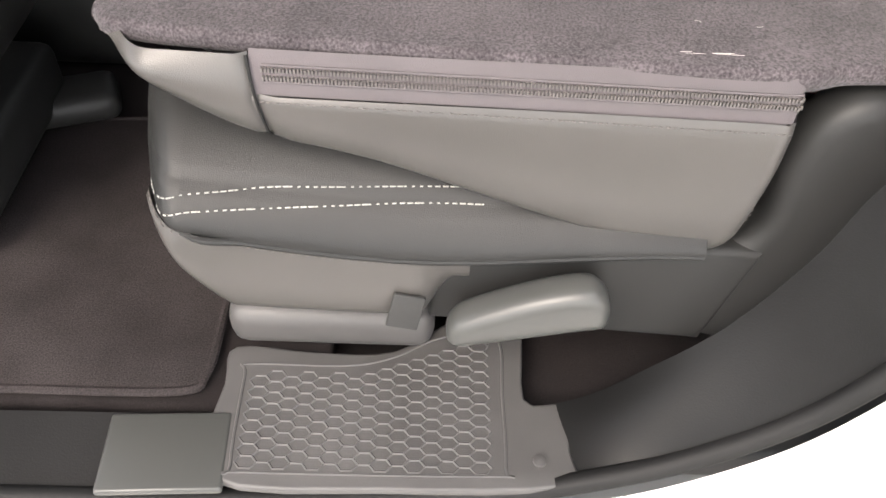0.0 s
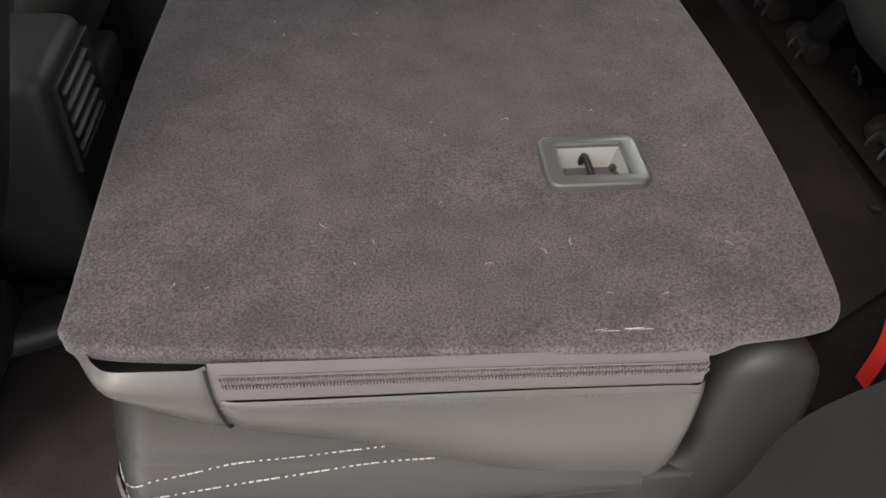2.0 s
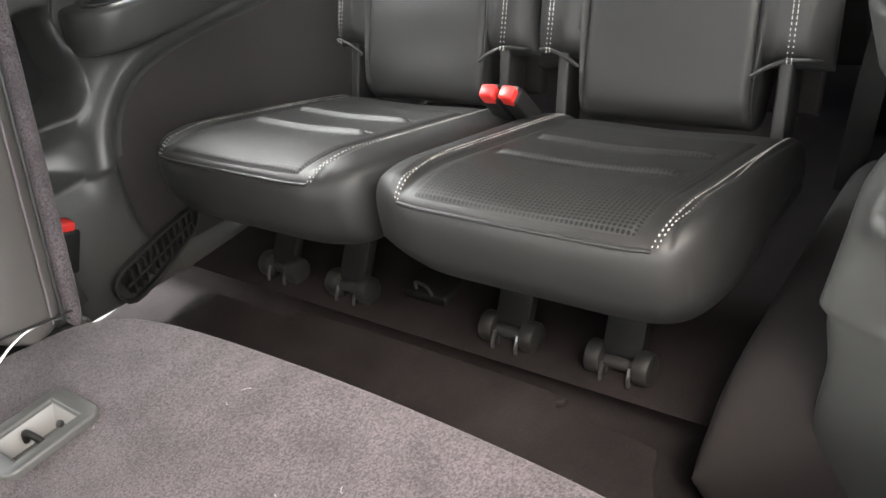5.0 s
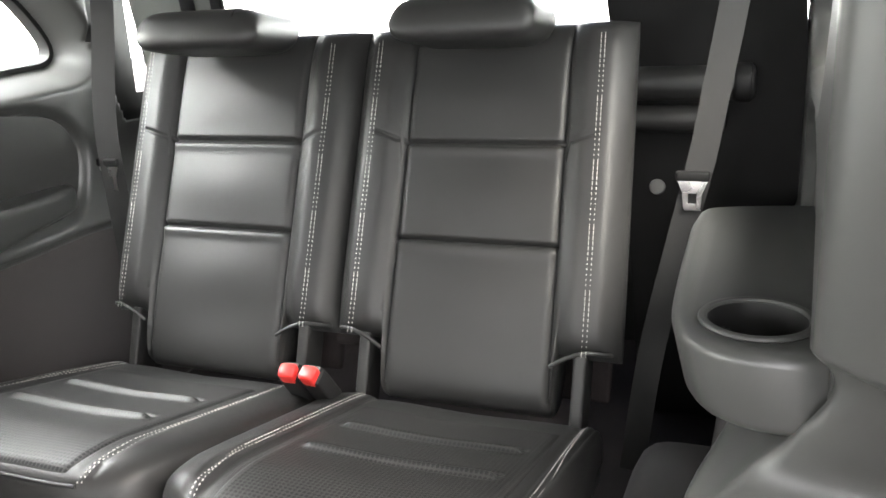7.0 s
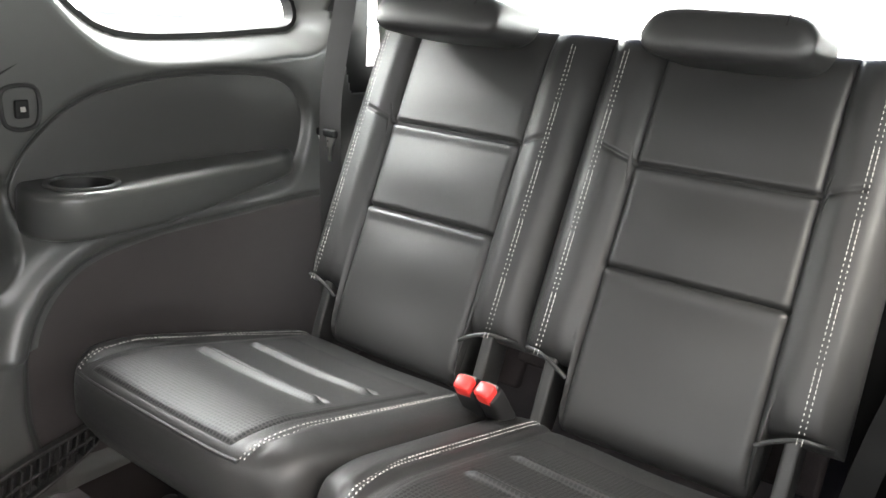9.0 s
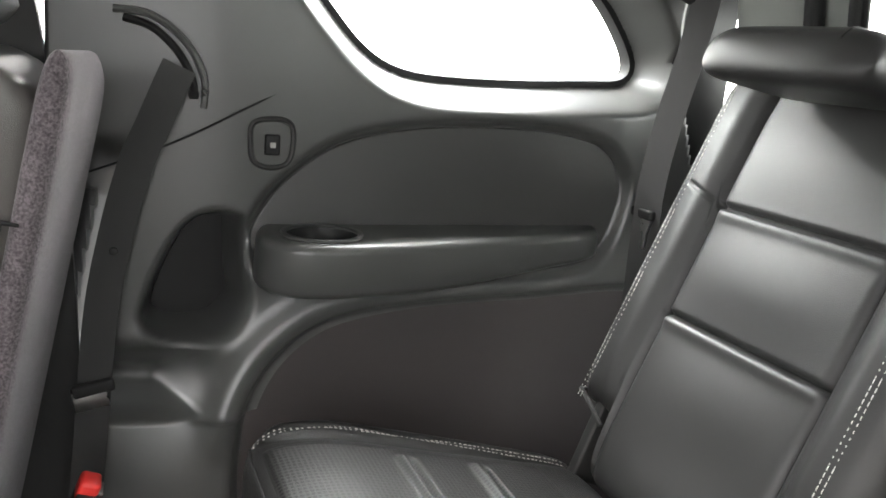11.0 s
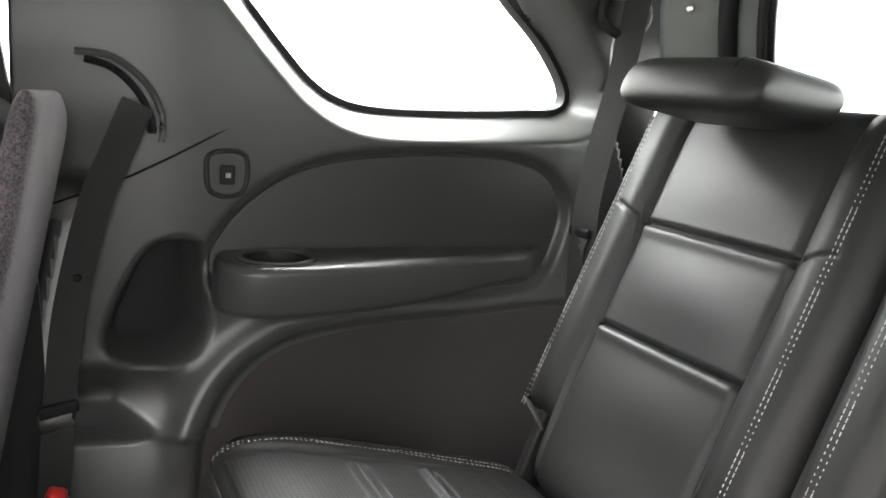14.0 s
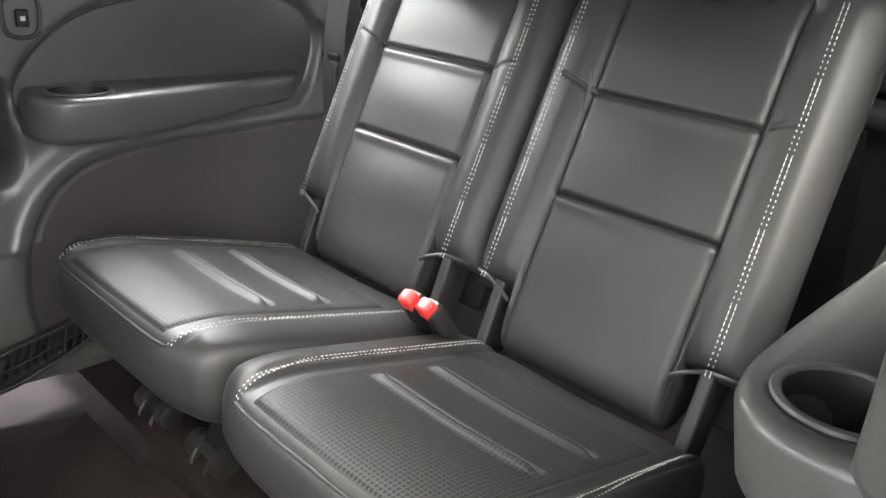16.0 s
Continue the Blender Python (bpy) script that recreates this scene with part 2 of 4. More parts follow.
def plate(outlines, thick, bevel, m):
    """A flat sheet with rounded edges from outlines in its own x and y; every outline past the first is a hole."""
    cu = bpy.data.curves.new("outline", "CURVE")
    cu.dimensions, cu.fill_mode = "2D", "BOTH"
    cu.extrude, cu.bevel_depth, cu.bevel_resolution = max(thick / 2 - bevel, 0.0), bevel, 3
    cu.offset = -bevel
    for line in outlines:
        sp = cu.splines.new("POLY")
        sp.points.add(len(line) - 1)
        for q, c in zip(sp.points, line):
            q.co = (c[0], c[1], 0, 1)
        sp.use_cyclic_u = True
    ob = bpy.data.objects.new("outline", cu)
    me = bpy.data.meshes.new_from_object(ob)
    bm = bmesh.new()
    bm.from_mesh(me)
    bpy.data.objects.remove(ob)
    bpy.data.curves.remove(cu)
    bpy.data.meshes.remove(me)
    bmesh.ops.remove_doubles(bm, verts=bm.verts, dist=1e-5)
    bm.transform(m)
    return bm


def stitches(lines, length=0.0055, gap=0.0022, r=0.0008):
    """Rows of short raised threads along lines."""
    bm = bmesh.new()
    for line, normal in lines:
        carry = 0.0
        for a, b in zip(line, line[1:]):
            seg = b - a
            size = seg.length
            if size < 1e-6:
                continue
            d = seg / size
            side = d.cross(normal).normalized() * r
            up = Vector(normal).normalized() * r
            while carry < size:
                p, q = a + d * carry, a + d * min(carry + length, size)
                v = [bm.verts.new(c) for c in (p + side, p - side, q - side, q + side)]
                mid = (p + q) / 2 + up * 1.6
                w = [bm.verts.new(mid + o) for o in (side * 0.6 + d * length * 0.25, -side * 0.6 + d * length * 0.25, -side * 0.6 - d * length * 0.25, side * 0.6 - d * length * 0.25)]
                bm.faces.new((w[0], w[1], w[2], w[3]))
                bm.faces.new((v[0], v[1], w[2], w[3]))
                bm.faces.new((v[2], v[3], w[0], w[1]))
                bm.faces.new((v[1], v[2], w[1], w[2]))
                bm.faces.new((v[3], v[0], w[3], w[0]))
                carry += length + gap
            carry -= size
    return bm


def groove(d, width):
    """A soft valley of depth 1 at distance 0."""
    return math.exp(-((d / width) ** 2))


def step(a, b, x):
    t = min(1.0, max(0.0, (x - a) / (b - a)))
    return t * t * (3 - 2 * t)


MID = 0.675  # the car's middle

# ---- ground and shell ----
ground = part("ground", grid(lambda u, v: (-60 + 120 * u, -60 + 120 * v, 0), 2, 2), CONCRETE)
structure(ground, "pale concrete yard round the parked car", "ground")

# Emissive ring added to whiten the windows and light the cabin from the horizon.
glow = bpy.data.materials.new("white haze")
glow.use_nodes = True
hz = glow.node_tree.nodes["Principled BSDF"]
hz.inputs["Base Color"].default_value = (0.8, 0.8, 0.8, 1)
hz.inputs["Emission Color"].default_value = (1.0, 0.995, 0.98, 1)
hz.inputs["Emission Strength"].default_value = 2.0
backdrop = part("backdrop", grid(lambda u, v: (40 * math.cos(2 * math.pi * u), 40 * math.sin(2 * math.pi * u), 0.3 + 17 * v), 64, 1, True), glow)
structure(backdrop, "glowing white ring round the yard, added for horizon light", "backdrop")

# Floors: low front footwell, raised third-row floor, cargo floor.
floor_profile = [(-1.9, 0.50), (-0.35, 0.50), (0.05, 0.52), (0.20, 0.60), (0.26, 0.68), (0.52, 0.70), (0.60, 0.715), (0.645, 0.765), (0.70, 0.775), (2.05, 0.80)]
line = smooth_line([(x, 0, z) for x, z in floor_profile], 6)
floor = part("floor", grid(lambda u, v: (line[round(u * (len(line) - 1))].x, -0.13 + 1.62 * v, line[round(u * (len(line) - 1))].z), len(line) - 1, 12), CARPET_DARK)
structure(floor, "dark carpeted car floor stepping up to the third row", "floor")
floor_under = part("floor_underside", rbox((3.9, 1.6, 0.06), pose(0.1, MID, 0.44), 0.01), IRON)
structure(floor_under, "dark steel floor pan under the car", "floor")

ceiling = part("ceiling", pad(lambda u, v, w: (-0.17 + 1.62 * u, MID + 0.72 * v, 1.93 + 0.03 * w - 0.06 * v * v - 0.04 * u * u), 20, 20, 12), HEADLINER)
structure(ceiling, "pale grey cloth headliner of the car", "ceiling")
roof = part("roof", pad(lambda u, v, w: (-0.15 + 1.68 * u, MID + 0.80 * v, 2.02 + 0.02 * w - 0.09 * v * v - 0.05 * u * u), 20, 20, 12), PAINT)
structure(roof, "white painted steel car roof", "roof")


# ---- quarter trim, the far one and its mirror on the near side ----
WINDOW = smooth_line([(0.47, 1.865, 0), (0.54, 1.795, 0), (0.61, 1.717, 0), (0.66, 1.660, 0), (0.715, 1.604, 0), (0.772, 1.572, 0), (0.85, 1.561, 0), (1.0, 1.564, 0), (1.14, 1.573, 0), (1.205, 1.579, 0), (1.231, 1.600, 0),
                      (1.222, 1.640, 0), (1.168, 1.708, 0), (1.096, 1.770, 0), (1.03, 1.83, 0), (0.93, 1.868, 0), (0.70, 1.882, 0), (0.53, 1.885, 0)], 6, True)
INSET = smooth_line([(0.537, 1.30, 0), (0.545, 1.345, 0), (0.59, 1.405, 0), (0.67, 1.462, 0), (0.79, 1.492, 0), (0.95, 1.502, 0), (1.08, 1.495, 0), (1.16, 1.468, 0), (1.20, 1.41, 0), (1.195, 1.34, 0),
                     (1.165, 1.275, 0), (1.10, 1.245, 0), (0.85, 1.238, 0), (0.65, 1.236, 0), (0.57, 1.252, 0)], 6, True)
CARPETED = smooth_line([(0.525, 0.90, 0), (0.53, 1.00, 0), (0.55, 1.07, 0), (0.60, 1.135, 0), (0.68, 1.18, 0), (0.82, 1.20, 0), (1.00, 1.207, 0), (1.30, 1.21, 0), (1.5, 1.1, 0), (1.5, 0.80, 0), (0.70, 0.80, 0), (0.56, 0.83, 0)], 6, True)
BIN = smooth_line([(0.393, 1.185, 0), (0.411, 1.255, 0), (0.444, 1.320, 0), (0.474, 1.345, 0), (0.515, 1.347, 0), (0.532, 1.33, 0), (0.536, 1.26, 0), (0.540, 1.20, 0), (0.50, 1.155, 0), (0.43, 1.150, 0)], 6, True)


def signed(line, x, z):
    """Distance to a closed outline in its two axes, negative inside; x and z may be arrays."""
    x, z = np.asarray(x, float), np.asarray(z, float)
    best, inside = np.full(x.shape, 9.0), np.zeros(x.shape, bool)
    n = len(line)
    for i in range(n):
        a, b = line[i], line[(i + 1) % n]
        dx, dz = b.x - a.x, b.y - a.y
        t = np.clip(((x - a.x) * dx + (z - a.y) * dz) / (dx * dx + dz * dz + 1e-12), 0, 1)
        best = np.minimum(best, np.hypot(x - a.x - t * dx, z - a.y - t * dz))
        if dz:
            inside ^= ((a.y > z) != (b.y > z)) & (x < a.x + (z - a.y) * dx / dz)
    return np.where(inside, -best, best)


def steps(a, b, x):
    t = np.clip((x - a) / (b - a), 0, 1)
    return t * t * (3 - 2 * t)


def shrunk(line, by):
    """A closed outline drawn in by a distance."""
    n = len(line)
    area = sum(line[i].x * line[(i + 1) % n].y - line[(i + 1) % n].x * line[i].y for i in range(n))
    out = []
    for i in range(n):
        d = (line[(i + 1) % n] - line[i - 1]).normalized() * (by if area > 0 else -by)
        out.append((line[i].x - d.y, line[i].y + d.x))
    return out


def quarter_trim(side):
    """The moulded panel beside the third row with its window, armrest, cup holder and vent."""
    mirror, dx = side < 0, (0.045 if side < 0 else 0.0)

    def at(x, y, z):
        return Vector((x + dx, 2 * MID - 0.024 - y if mirror else y, z))

    def turned(bm):
        for v in bm.verts:
            v.co = at(*v.co)
        if mirror:
            bmesh.ops.reverse_faces(bm, faces=bm.faces[:])
        return bm

    def flat(y):
        """Stands a plate's plane upright at depth y, its front towards the cabin."""
        return Matrix(((1, 0, 0, 0), (0, 0, -1, y), (0, 1, 0, 0), (0, 0, 0, 1)))

    root = thing("quarter_trim", at(0.75, 1.36, 0.80), "moulded charcoal plastic side trim beside the third row", "trim panel", "quarter trims")
    cell = 0.006
    nx, nz = round(1.75 / cell), round(1.16 / cell)
    X, Z = np.meshgrid(0.27 + cell * np.arange(nx + 1), 0.77 + cell * np.arange(nz + 1), indexing="ij")
    dw, di, dc, db = (signed(line, X, Z) for line in (WINDOW, INSET, CARPETED, BIN))
    # Cells on the window's edge are drawn onto it, so that the opening has a clean rim.
    gx, gz = np.gradient(dw, cell)
    close = np.abs(dw) < 0.55 * cell
    X, Z = X - np.where(close, dw * gx, 0), Z - np.where(close, dw * gz, 0)
    dw = np.where(close, 0.0, dw)
    low = steps(1.16, 1.06, Z) * steps(0.62, 0.50, X)
    y = 1.385 - 0.05 * steps(1.20, 0.85, Z)
    y += 0.090 * steps(0.050, -0.002, dw)
    y += 0.024 * steps(0.011, -0.009, di)
    y += 0.020 * steps(0.012, -0.009, dc)
    y += 0.13 * steps(0.008, -0.030, db)
    y -= 0.020 * np.exp(-(((dc - 0.032) / 0.026) ** 2)) * steps(0.85, 0.65, X) * steps(0.0, 0.012, di) * steps(0.95, 1.05, Z)
    y += 0.13 * steps(0.05, 0.13, dc) * low * steps(1.03, 1.05, Z)
    if mirror:
        y += 0.16 * steps(0.50, 0.40, X) - 0.085 * steps(1.28, 1.14, Z)
    else:
        y += 0.03 * steps(0.54, 0.27, X)
    y -= 0.09 * steps(1.70, 1.93, Z)
    y += 0.010 * steps(1.038, 1.030, Z) * (X < 0.56)
    if not mirror:
        edge = np.interp(Z, [0.77, 1.2, 1.36, 1.42, 1.48, 1.55, 1.664, 1.80], [0.30, 0.345, 0.373, 0.381, 0.386, 0.368, 0.304, 0.22])
        y += 0.08 * steps(edge + 0.012, edge - 0.055, X) * steps(1.46, 1.36, Z)
    kind = np.zeros(X.shape, int)
    if not mirror:
        kind[(X > 1.265 + 0.35 * np.clip(1.62 - Z, 0, 1)) & (Z > 1.44)] = 2
        # Sheet 1 is the gap beside the seat, its shade given as black colour.
        kind[(X < edge - 0.045) & (Z < 1.36)] = 1
    sheets = [{}, {}, {}]
    faces = [[], [], []]
    verts = [[], [], []]
    for i in range(nx):
        for j in range(nz):
            c = ((i, j), (i + 1, j), (i + 1, j + 1), (i, j + 1))
            if min(dw[q] for q in c) < -1e-9 or (mirror and X[i, j] < 0.41) or (not mirror and X[i, j] > 1.38 and Z[i, j] > 1.50):
                continue
            k = kind[i, j]
            ids = []
            for q in c:
                if q not in sheets[k]:
                    sheets[k][q] = len(verts[k])
                    verts[k].append(at(X[q], y[q], Z[q]))
                ids.append(sheets[k][q])
            faces[k].append(ids[::-1] if mirror else ids)
    for k, (name, mat, label) in enumerate((("trim_shell", PLASTIC_SOFT, ""), ("pillar_gap_shade", RUBBER_BLACK, "gap behind the belt, coloured black as shade"), ("upper_cover", SILL, "black rear pillar cover"))):
        if not faces[k]:
            continue
        me = bpy.data.meshes.new(name)
        me.from_pydata(verts[k], [], faces[k])
        me.update()
        ob = link_mesh(name, me, mat, root, label)
        if k == 0:
            solid = ob.modifiers.new("thickness", "SOLIDIFY")
            solid.thickness, solid.offset = 0.010, -1
    if not mirror:
        # Black plate at the recess bottom puts the bin's deep shade into colour.
        part("recess_shade", turned(plate([shrunk(BIN, 0.016)], 0.012, 0.004, flat(1.497))), RUBBER_BLACK, root, "storage recess floor, coloured black for the shade inside")
    # Vinyl inset and cloth lining, each let into its recess.
    bm = plate([shrunk(INSET, 0.008)], 0.010, 0.004, flat(1.409))
    part("inset_panel", turned(bm), VINYL, root, "smooth charcoal vinyl inset")
    rim = [Vector((px, pz)) for px, pz in shrunk(CARPETED, 0.007)]
    heart = Vector((1.02, 1.0))
    bm = bmesh.new()
    rings = []
    for r in range(9):
        ring = []
        for p in rim:
            q = p.lerp(heart, r / 9)
            lift = 0.016 if r else 0.021
            ring.append(bm.verts.new((q.x, 1.385 - 0.05 * step(1.20, 0.85, q.y) + lift - (0.085 * step(1.28, 1.14, q.y) if mirror else 0.0), q.y)))
        rings.append(ring)
    for ra, rb in zip(rings, rings[1:]):
        for k in range(len(rim)):
            bm.faces.new((ra[k], ra[(k + 1) % len(rim)], rb[(k + 1) % len(rim)], rb[k]))
    bm.faces.new(rings[-1])
    bmesh.ops.recalc_face_normals(bm, faces=bm.faces[:])
    part("lower_lining", turned(bm), LINING, root, "dark brown-black lower lining")
    # Window: rubber ring and pane.
    ring = [Vector((p.x, 1.482, p.y)) for p in WINDOW]
    win = part("side_window", turned(sweep(ring, [(-0.010, -0.012), (0.006, -0.012), (0.008, 0.0), (0.006, 0.02), (-0.010, 0.02)], (0, 1, 0), True)), RUBBER_BLACK, root, "fixed quarter window in a black rubber seal")
    pane = part("pane", turned(plate([[(p.x, p.y) for p in WINDOW]], 0.004, 0.001, flat(1.496))), GLASS, win)
    pane.visible_shadow = False
    # Armrest with a round cup hole.
    if mirror:
        outline = smooth_line([(0.562, 1.42, 0), (0.546, 1.375, 0), (0.548, 1.32, 0), (0.575, 1.278, 0), (0.63, 1.256, 0), (0.72, 1.246, 0), (0.90, 1.238, 0), (1.06, 1.236, 0), (1.13, 1.262, 0), (1.17, 1.42, 0)], 6)
    else:
        outline = smooth_line([(0.562, 1.42, 0), (0.546, 1.375, 0), (0.545, 1.325, 0), (0.566, 1.285, 0), (0.612, 1.264, 0), (0.70, 1.264, 0), (0.86, 1.289, 0), (1.05, 1.335, 0), (1.135, 1.368, 0), (1.162, 1.42, 0)], 6)
    hole = [(0.636 + 0.053 * math.cos(a), 1.339 + 0.050 * math.sin(a)) for a in [2 * math.pi * k / 40 for k in range(40)]]
    bm = plate([[(p.x, p.y) for p in outline], hole], 0.085, 0.014, pose(0, 0, 1.288))
    for v in bm.verts:
        if v.co.z < 1.288:
            v.co.z += 0.03 * step(0.75, 1.15, v.co.x)
            v.co.y += 0.018 * step(1.288, 1.245, v.co.z)
    arm = part("armrest", turned(bm), PLASTIC_SOFT, root)
    cup = part("cup_holder", turned(grid(lambda u, v: (0.636 + (0.053 - 0.006 * v) * math.cos(2 * math.pi * u), 1.339 + (0.050 - 0.006 * v) * math.sin(2 * math.pi * u), 1.33 - 0.075 * v), 40, 6, True)), PLASTIC, arm, "round black cup holder")
    part("cup_base", turned(rod(0.044, 0.006, pose(0.634, 1.338, 1.254), 0.002, 32)), PLASTIC, arm)
    part("cup_rim", turned(tube([(0.636 + 0.057 * math.cos(a), 1.339 + 0.054 * math.sin(a), 1.3312) for a in [2 * math.pi * k / 20 for k in range(20)]], 0.005, 8, closed=True, squash=0.7, steps=2)), PLASTIC_SOFT, arm)
    if mirror:
        return root, at, turned
    # The seam that splits the upper pillar cover from the lower panel.
    part("panel_seam", turned(tube([(0.30, 1.4015, 1.395), (0.43, 1.386, 1.45), (0.55, 1.386, 1.515), (0.64, 1.392, 1.563)], 0.0018, 6)), RUBBER_BLACK, root)
    # Seat release switch in its round escutcheon.
    sw = part("switch_bezel", turned(tube([(0.535, 1.384, 1.455), (0.538, 1.384, 1.482), (0.565, 1.384, 1.49), (0.592, 1.384, 1.484), (0.597, 1.384, 1.455), (0.59, 1.384, 1.427), (0.565, 1.384, 1.419), (0.541, 1.384, 1.428)], 0.004, 8, (0, 1, 0), True)), PLASTIC, root, "round-cornered seat switch surround")
    part("switch_button", turned(rbox((0.022, 0.008, 0.03), pose(0.566, 1.381, 1.453), 0.003)), RUBBER_BLACK, sw)
    part("switch_mark", turned(rbox((0.008, 0.003, 0.008), pose(0.566, 1.3765, 1.453), 0.001)), THREAD, sw)
    # Air vent low in front of the third row.
    a, b = Vector((0.425, 1.325, 0.815)), Vector((0.625, 1.322, 0.872))
    along = (b - a).normalized()
    m = Matrix((( along.x, 0, -along.z, 0), (0, 1, 0, 0), (along.z, 0, along.x, 0), (0, 0, 0, 1)))
    m.translation = (a + b) / 2
    size = (b - a).length
    oval = smooth_line([(-size / 2, -0.038, 0), (size / 2 - 0.04, -0.028, 0), (size / 2 + 0.015, 0.006, 0), (size / 2 - 0.02, 0.028, 0), (-size / 2, 0.034, 0)], 5, True)
    hollow = [(p.x * 0.94, p.y * 0.80) for p in oval]
    stand = m @ Matrix(((1, 0, 0, 0), (0, 0, -1, 0), (0, 1, 0, 0), (0, 0, 0, 1)))
    vent = part("air_vent", turned(plate([[(p.x, p.y) for p in oval], hollow], 0.016, 0.003, stand)), PLASTIC, root, "black floor vent with slanting slats")
    part("vent_back", turned(rbox((size * 0.93, 0.004, 0.05), m @ pose(0, 0.012, 0), 0.001)), RUBBER_BLACK, vent)
    for k in range(11):
        part("slat", turned(rbox((0.004, 0.014, 0.052), m @ pose(-size / 2 + 0.022 + k * 0.0175, 0.0, 0, 0, 25, 0), 0.001, 1)), PLASTIC, vent)
    part("vent_bar", turned(rbox((size * 0.93, 0.008, 0.004), m @ pose(0, -0.004, 0.0), 0.001, 1)), PLASTIC, vent)
    return root, at, turned


far_trim, far_at, far_turned = quarter_trim(1)
near_trim, near_at, near_turned = quarter_trim(-1)


# ---- third-row seats ----
LEAN_BACK = math.tan(radians(23))
UPB = Vector((math.sin(radians(23)), 0, math.cos(radians(23))))
OUTB = Vector((-math.cos(radians(23)), 0, math.sin(radians(23))))


HARD = 14  # how squarely a third-row cushion turns at its edge


def third_row_seat(yb, yc, sgn, label):
    """One seat of the third row: yb, yc the middles of its back and cushion, sgn the outboard side."""
    root = thing("third_row_seat", (0.75, yc, 0.78), label, "car seat", "third-row seats")
    half_c = 0.25

    def cushion_top(x):
        return 1.083 - 0.235 * (x - 0.68) - 0.55 * max(0.0, 0.62 - x) ** 1.5

    def cushion(u, v, w):
        x = 0.755 + 0.262 * u * (1 - 0.12 * abs(v) ** 7 * u * u)
        y = yc + half_c * v * (1 - 0.09 * max(0.0, -u) ** 8 * v * v - 0.03 * step(0.3, 1, -u) - (0.14 * step(-0.6, 1.0, u) if v * sgn > 0 else 0.0) * abs(v) ** 3)
        y -= sgn * 0.024 * step(0.84, 1.0, -v * sgn)
        if w < 0:
            z = 0.995 - 0.14 * (x - 0.68) + 0.052 * w * (1 - 0.3 * u)
            return (x + 0.035 * -w, yc + (y - yc) * (1 + 0.10 * w), z)
        lane = abs(y - yc)
        z = 0.995 - 0.14 * (x - 0.68) + w * (cushion_top(x) - 0.995 + 0.14 * (x - 0.68))
        front = step(-1.0, -0.8, u)
        z += 0.010 * step(0.17, 0.215, lane) * front - 0.004 * groove(lane - 0.183, 0.006) * front
        z -= 0.005 * groove(lane - 0.203, 0.003) * step(-1.0, -0.9, u)
        if lane < 0.178:
            for xr in (0.702, 0.812):
                if lane < 0.145:
                    k = step(0.145, 0.128, lane)
                    z += k * (-0.011 * groove(x - xr - 0.008, 0.0045) + 0.009 * groove(x - xr + 0.005, 0.007))
        z -= 0.004 * step(0.15, 0, lane) * front
        return (x, y, z)

    body = part("cushion", pad(cushion, 96, 80, HARD, 0.22), LEATHER, root, sharp=80)
    # A perforated insert lies on the sitting area.
    def insert(u, v):
        x, y = 0.512 + (0.93 - 0.512) * u, yc + 0.172 * (2 * v - 1)
        uu, vv = (x - 0.755) / 0.262, (y - yc) / half_c
        k = (max(0.0, 1 - abs(uu) ** HARD) * max(0.0, 1 - abs(vv) ** HARD)) ** 0.22
        p = Vector(cushion(uu, vv, k))
        edge = min(u, 1 - u, v, 1 - v)
        return p + Vector((0, 0, -0.001 + 0.0045 * step(0, 0.03, edge)))
    part("seat_insert", grid(insert, 96, 64), LEATHER_PERF, root, "perforated leather sitting insert", sharp=80)
    rows = []
    for off in (-0.2065, -0.1995, 0.1995, 0.2065):
        lines = []
        for k in range(70):
            x = 0.506 + 0.485 * (k / 69) ** 1.5
            uu, vv = (x - 0.755) / 0.262, off / half_c
            kk = (max(0.0, 1 - abs(uu) ** HARD) * max(0.0, 1 - abs(vv) ** HARD)) ** 0.22
            lines.append(Vector(cushion(uu, vv, kk)) + Vector((0, 0, 0.0006)))
        rows.append((lines, Vector((-0.15, 0, 1))))
    for row in rows:
        part("stitching", stitches([row]), THREAD, root, "pale stitching")
    # Seam with a welt along the front edge, where the sitting area meets the front face.
    line = []
    for k in range(41):
        uu, vv = -0.962, -0.80 + 1.6 * k / 40
        kk = (max(0.0, 1 - abs(uu) ** HARD) * max(0.0, 1 - abs(vv) ** HARD)) ** 0.22
        line.append(Vector(cushion(uu, vv, kk)) + Vector((-0.001, 0, 0.0006)))
    part("front_welt", tube(line[::4], 0.0028, 8), LEATHER, root)
    part("stitching", stitches([([p + Vector((0.008, 0, 0.0022)) for p in line], Vector((-0.5, 0, 1)))], 0.004, 0.0022, 0.0006), ZIP_TEETH, root)
    # Backrest: centre panel with two creases and raised side bolsters.
    def face(s, y, n):
        if y * sgn > 0:
            y *= 1 + (0.02 if sgn > 0 else -0.07) * max(0.0, s) / 0.665
        return Vector((0.972, yb, 1.02)) + UPB * s + Vector((0, y, 0)) + OUTB * n

    def swell(s, y):
        lane = abs(y)
        n = 0.0
        n += 0.016 * step(0.142, 0.185, lane) - 0.012 * step(0.22, 0.257, lane)
        n -= 0.009 * groove(lane - 0.145, 0.0042)
        if lane < 0.146:
            for sc in (0.277, 0.447):
                n -= 0.011 * groove(s - sc, 0.0040) - 0.0025 * groove(s - sc + 0.012, 0.009)
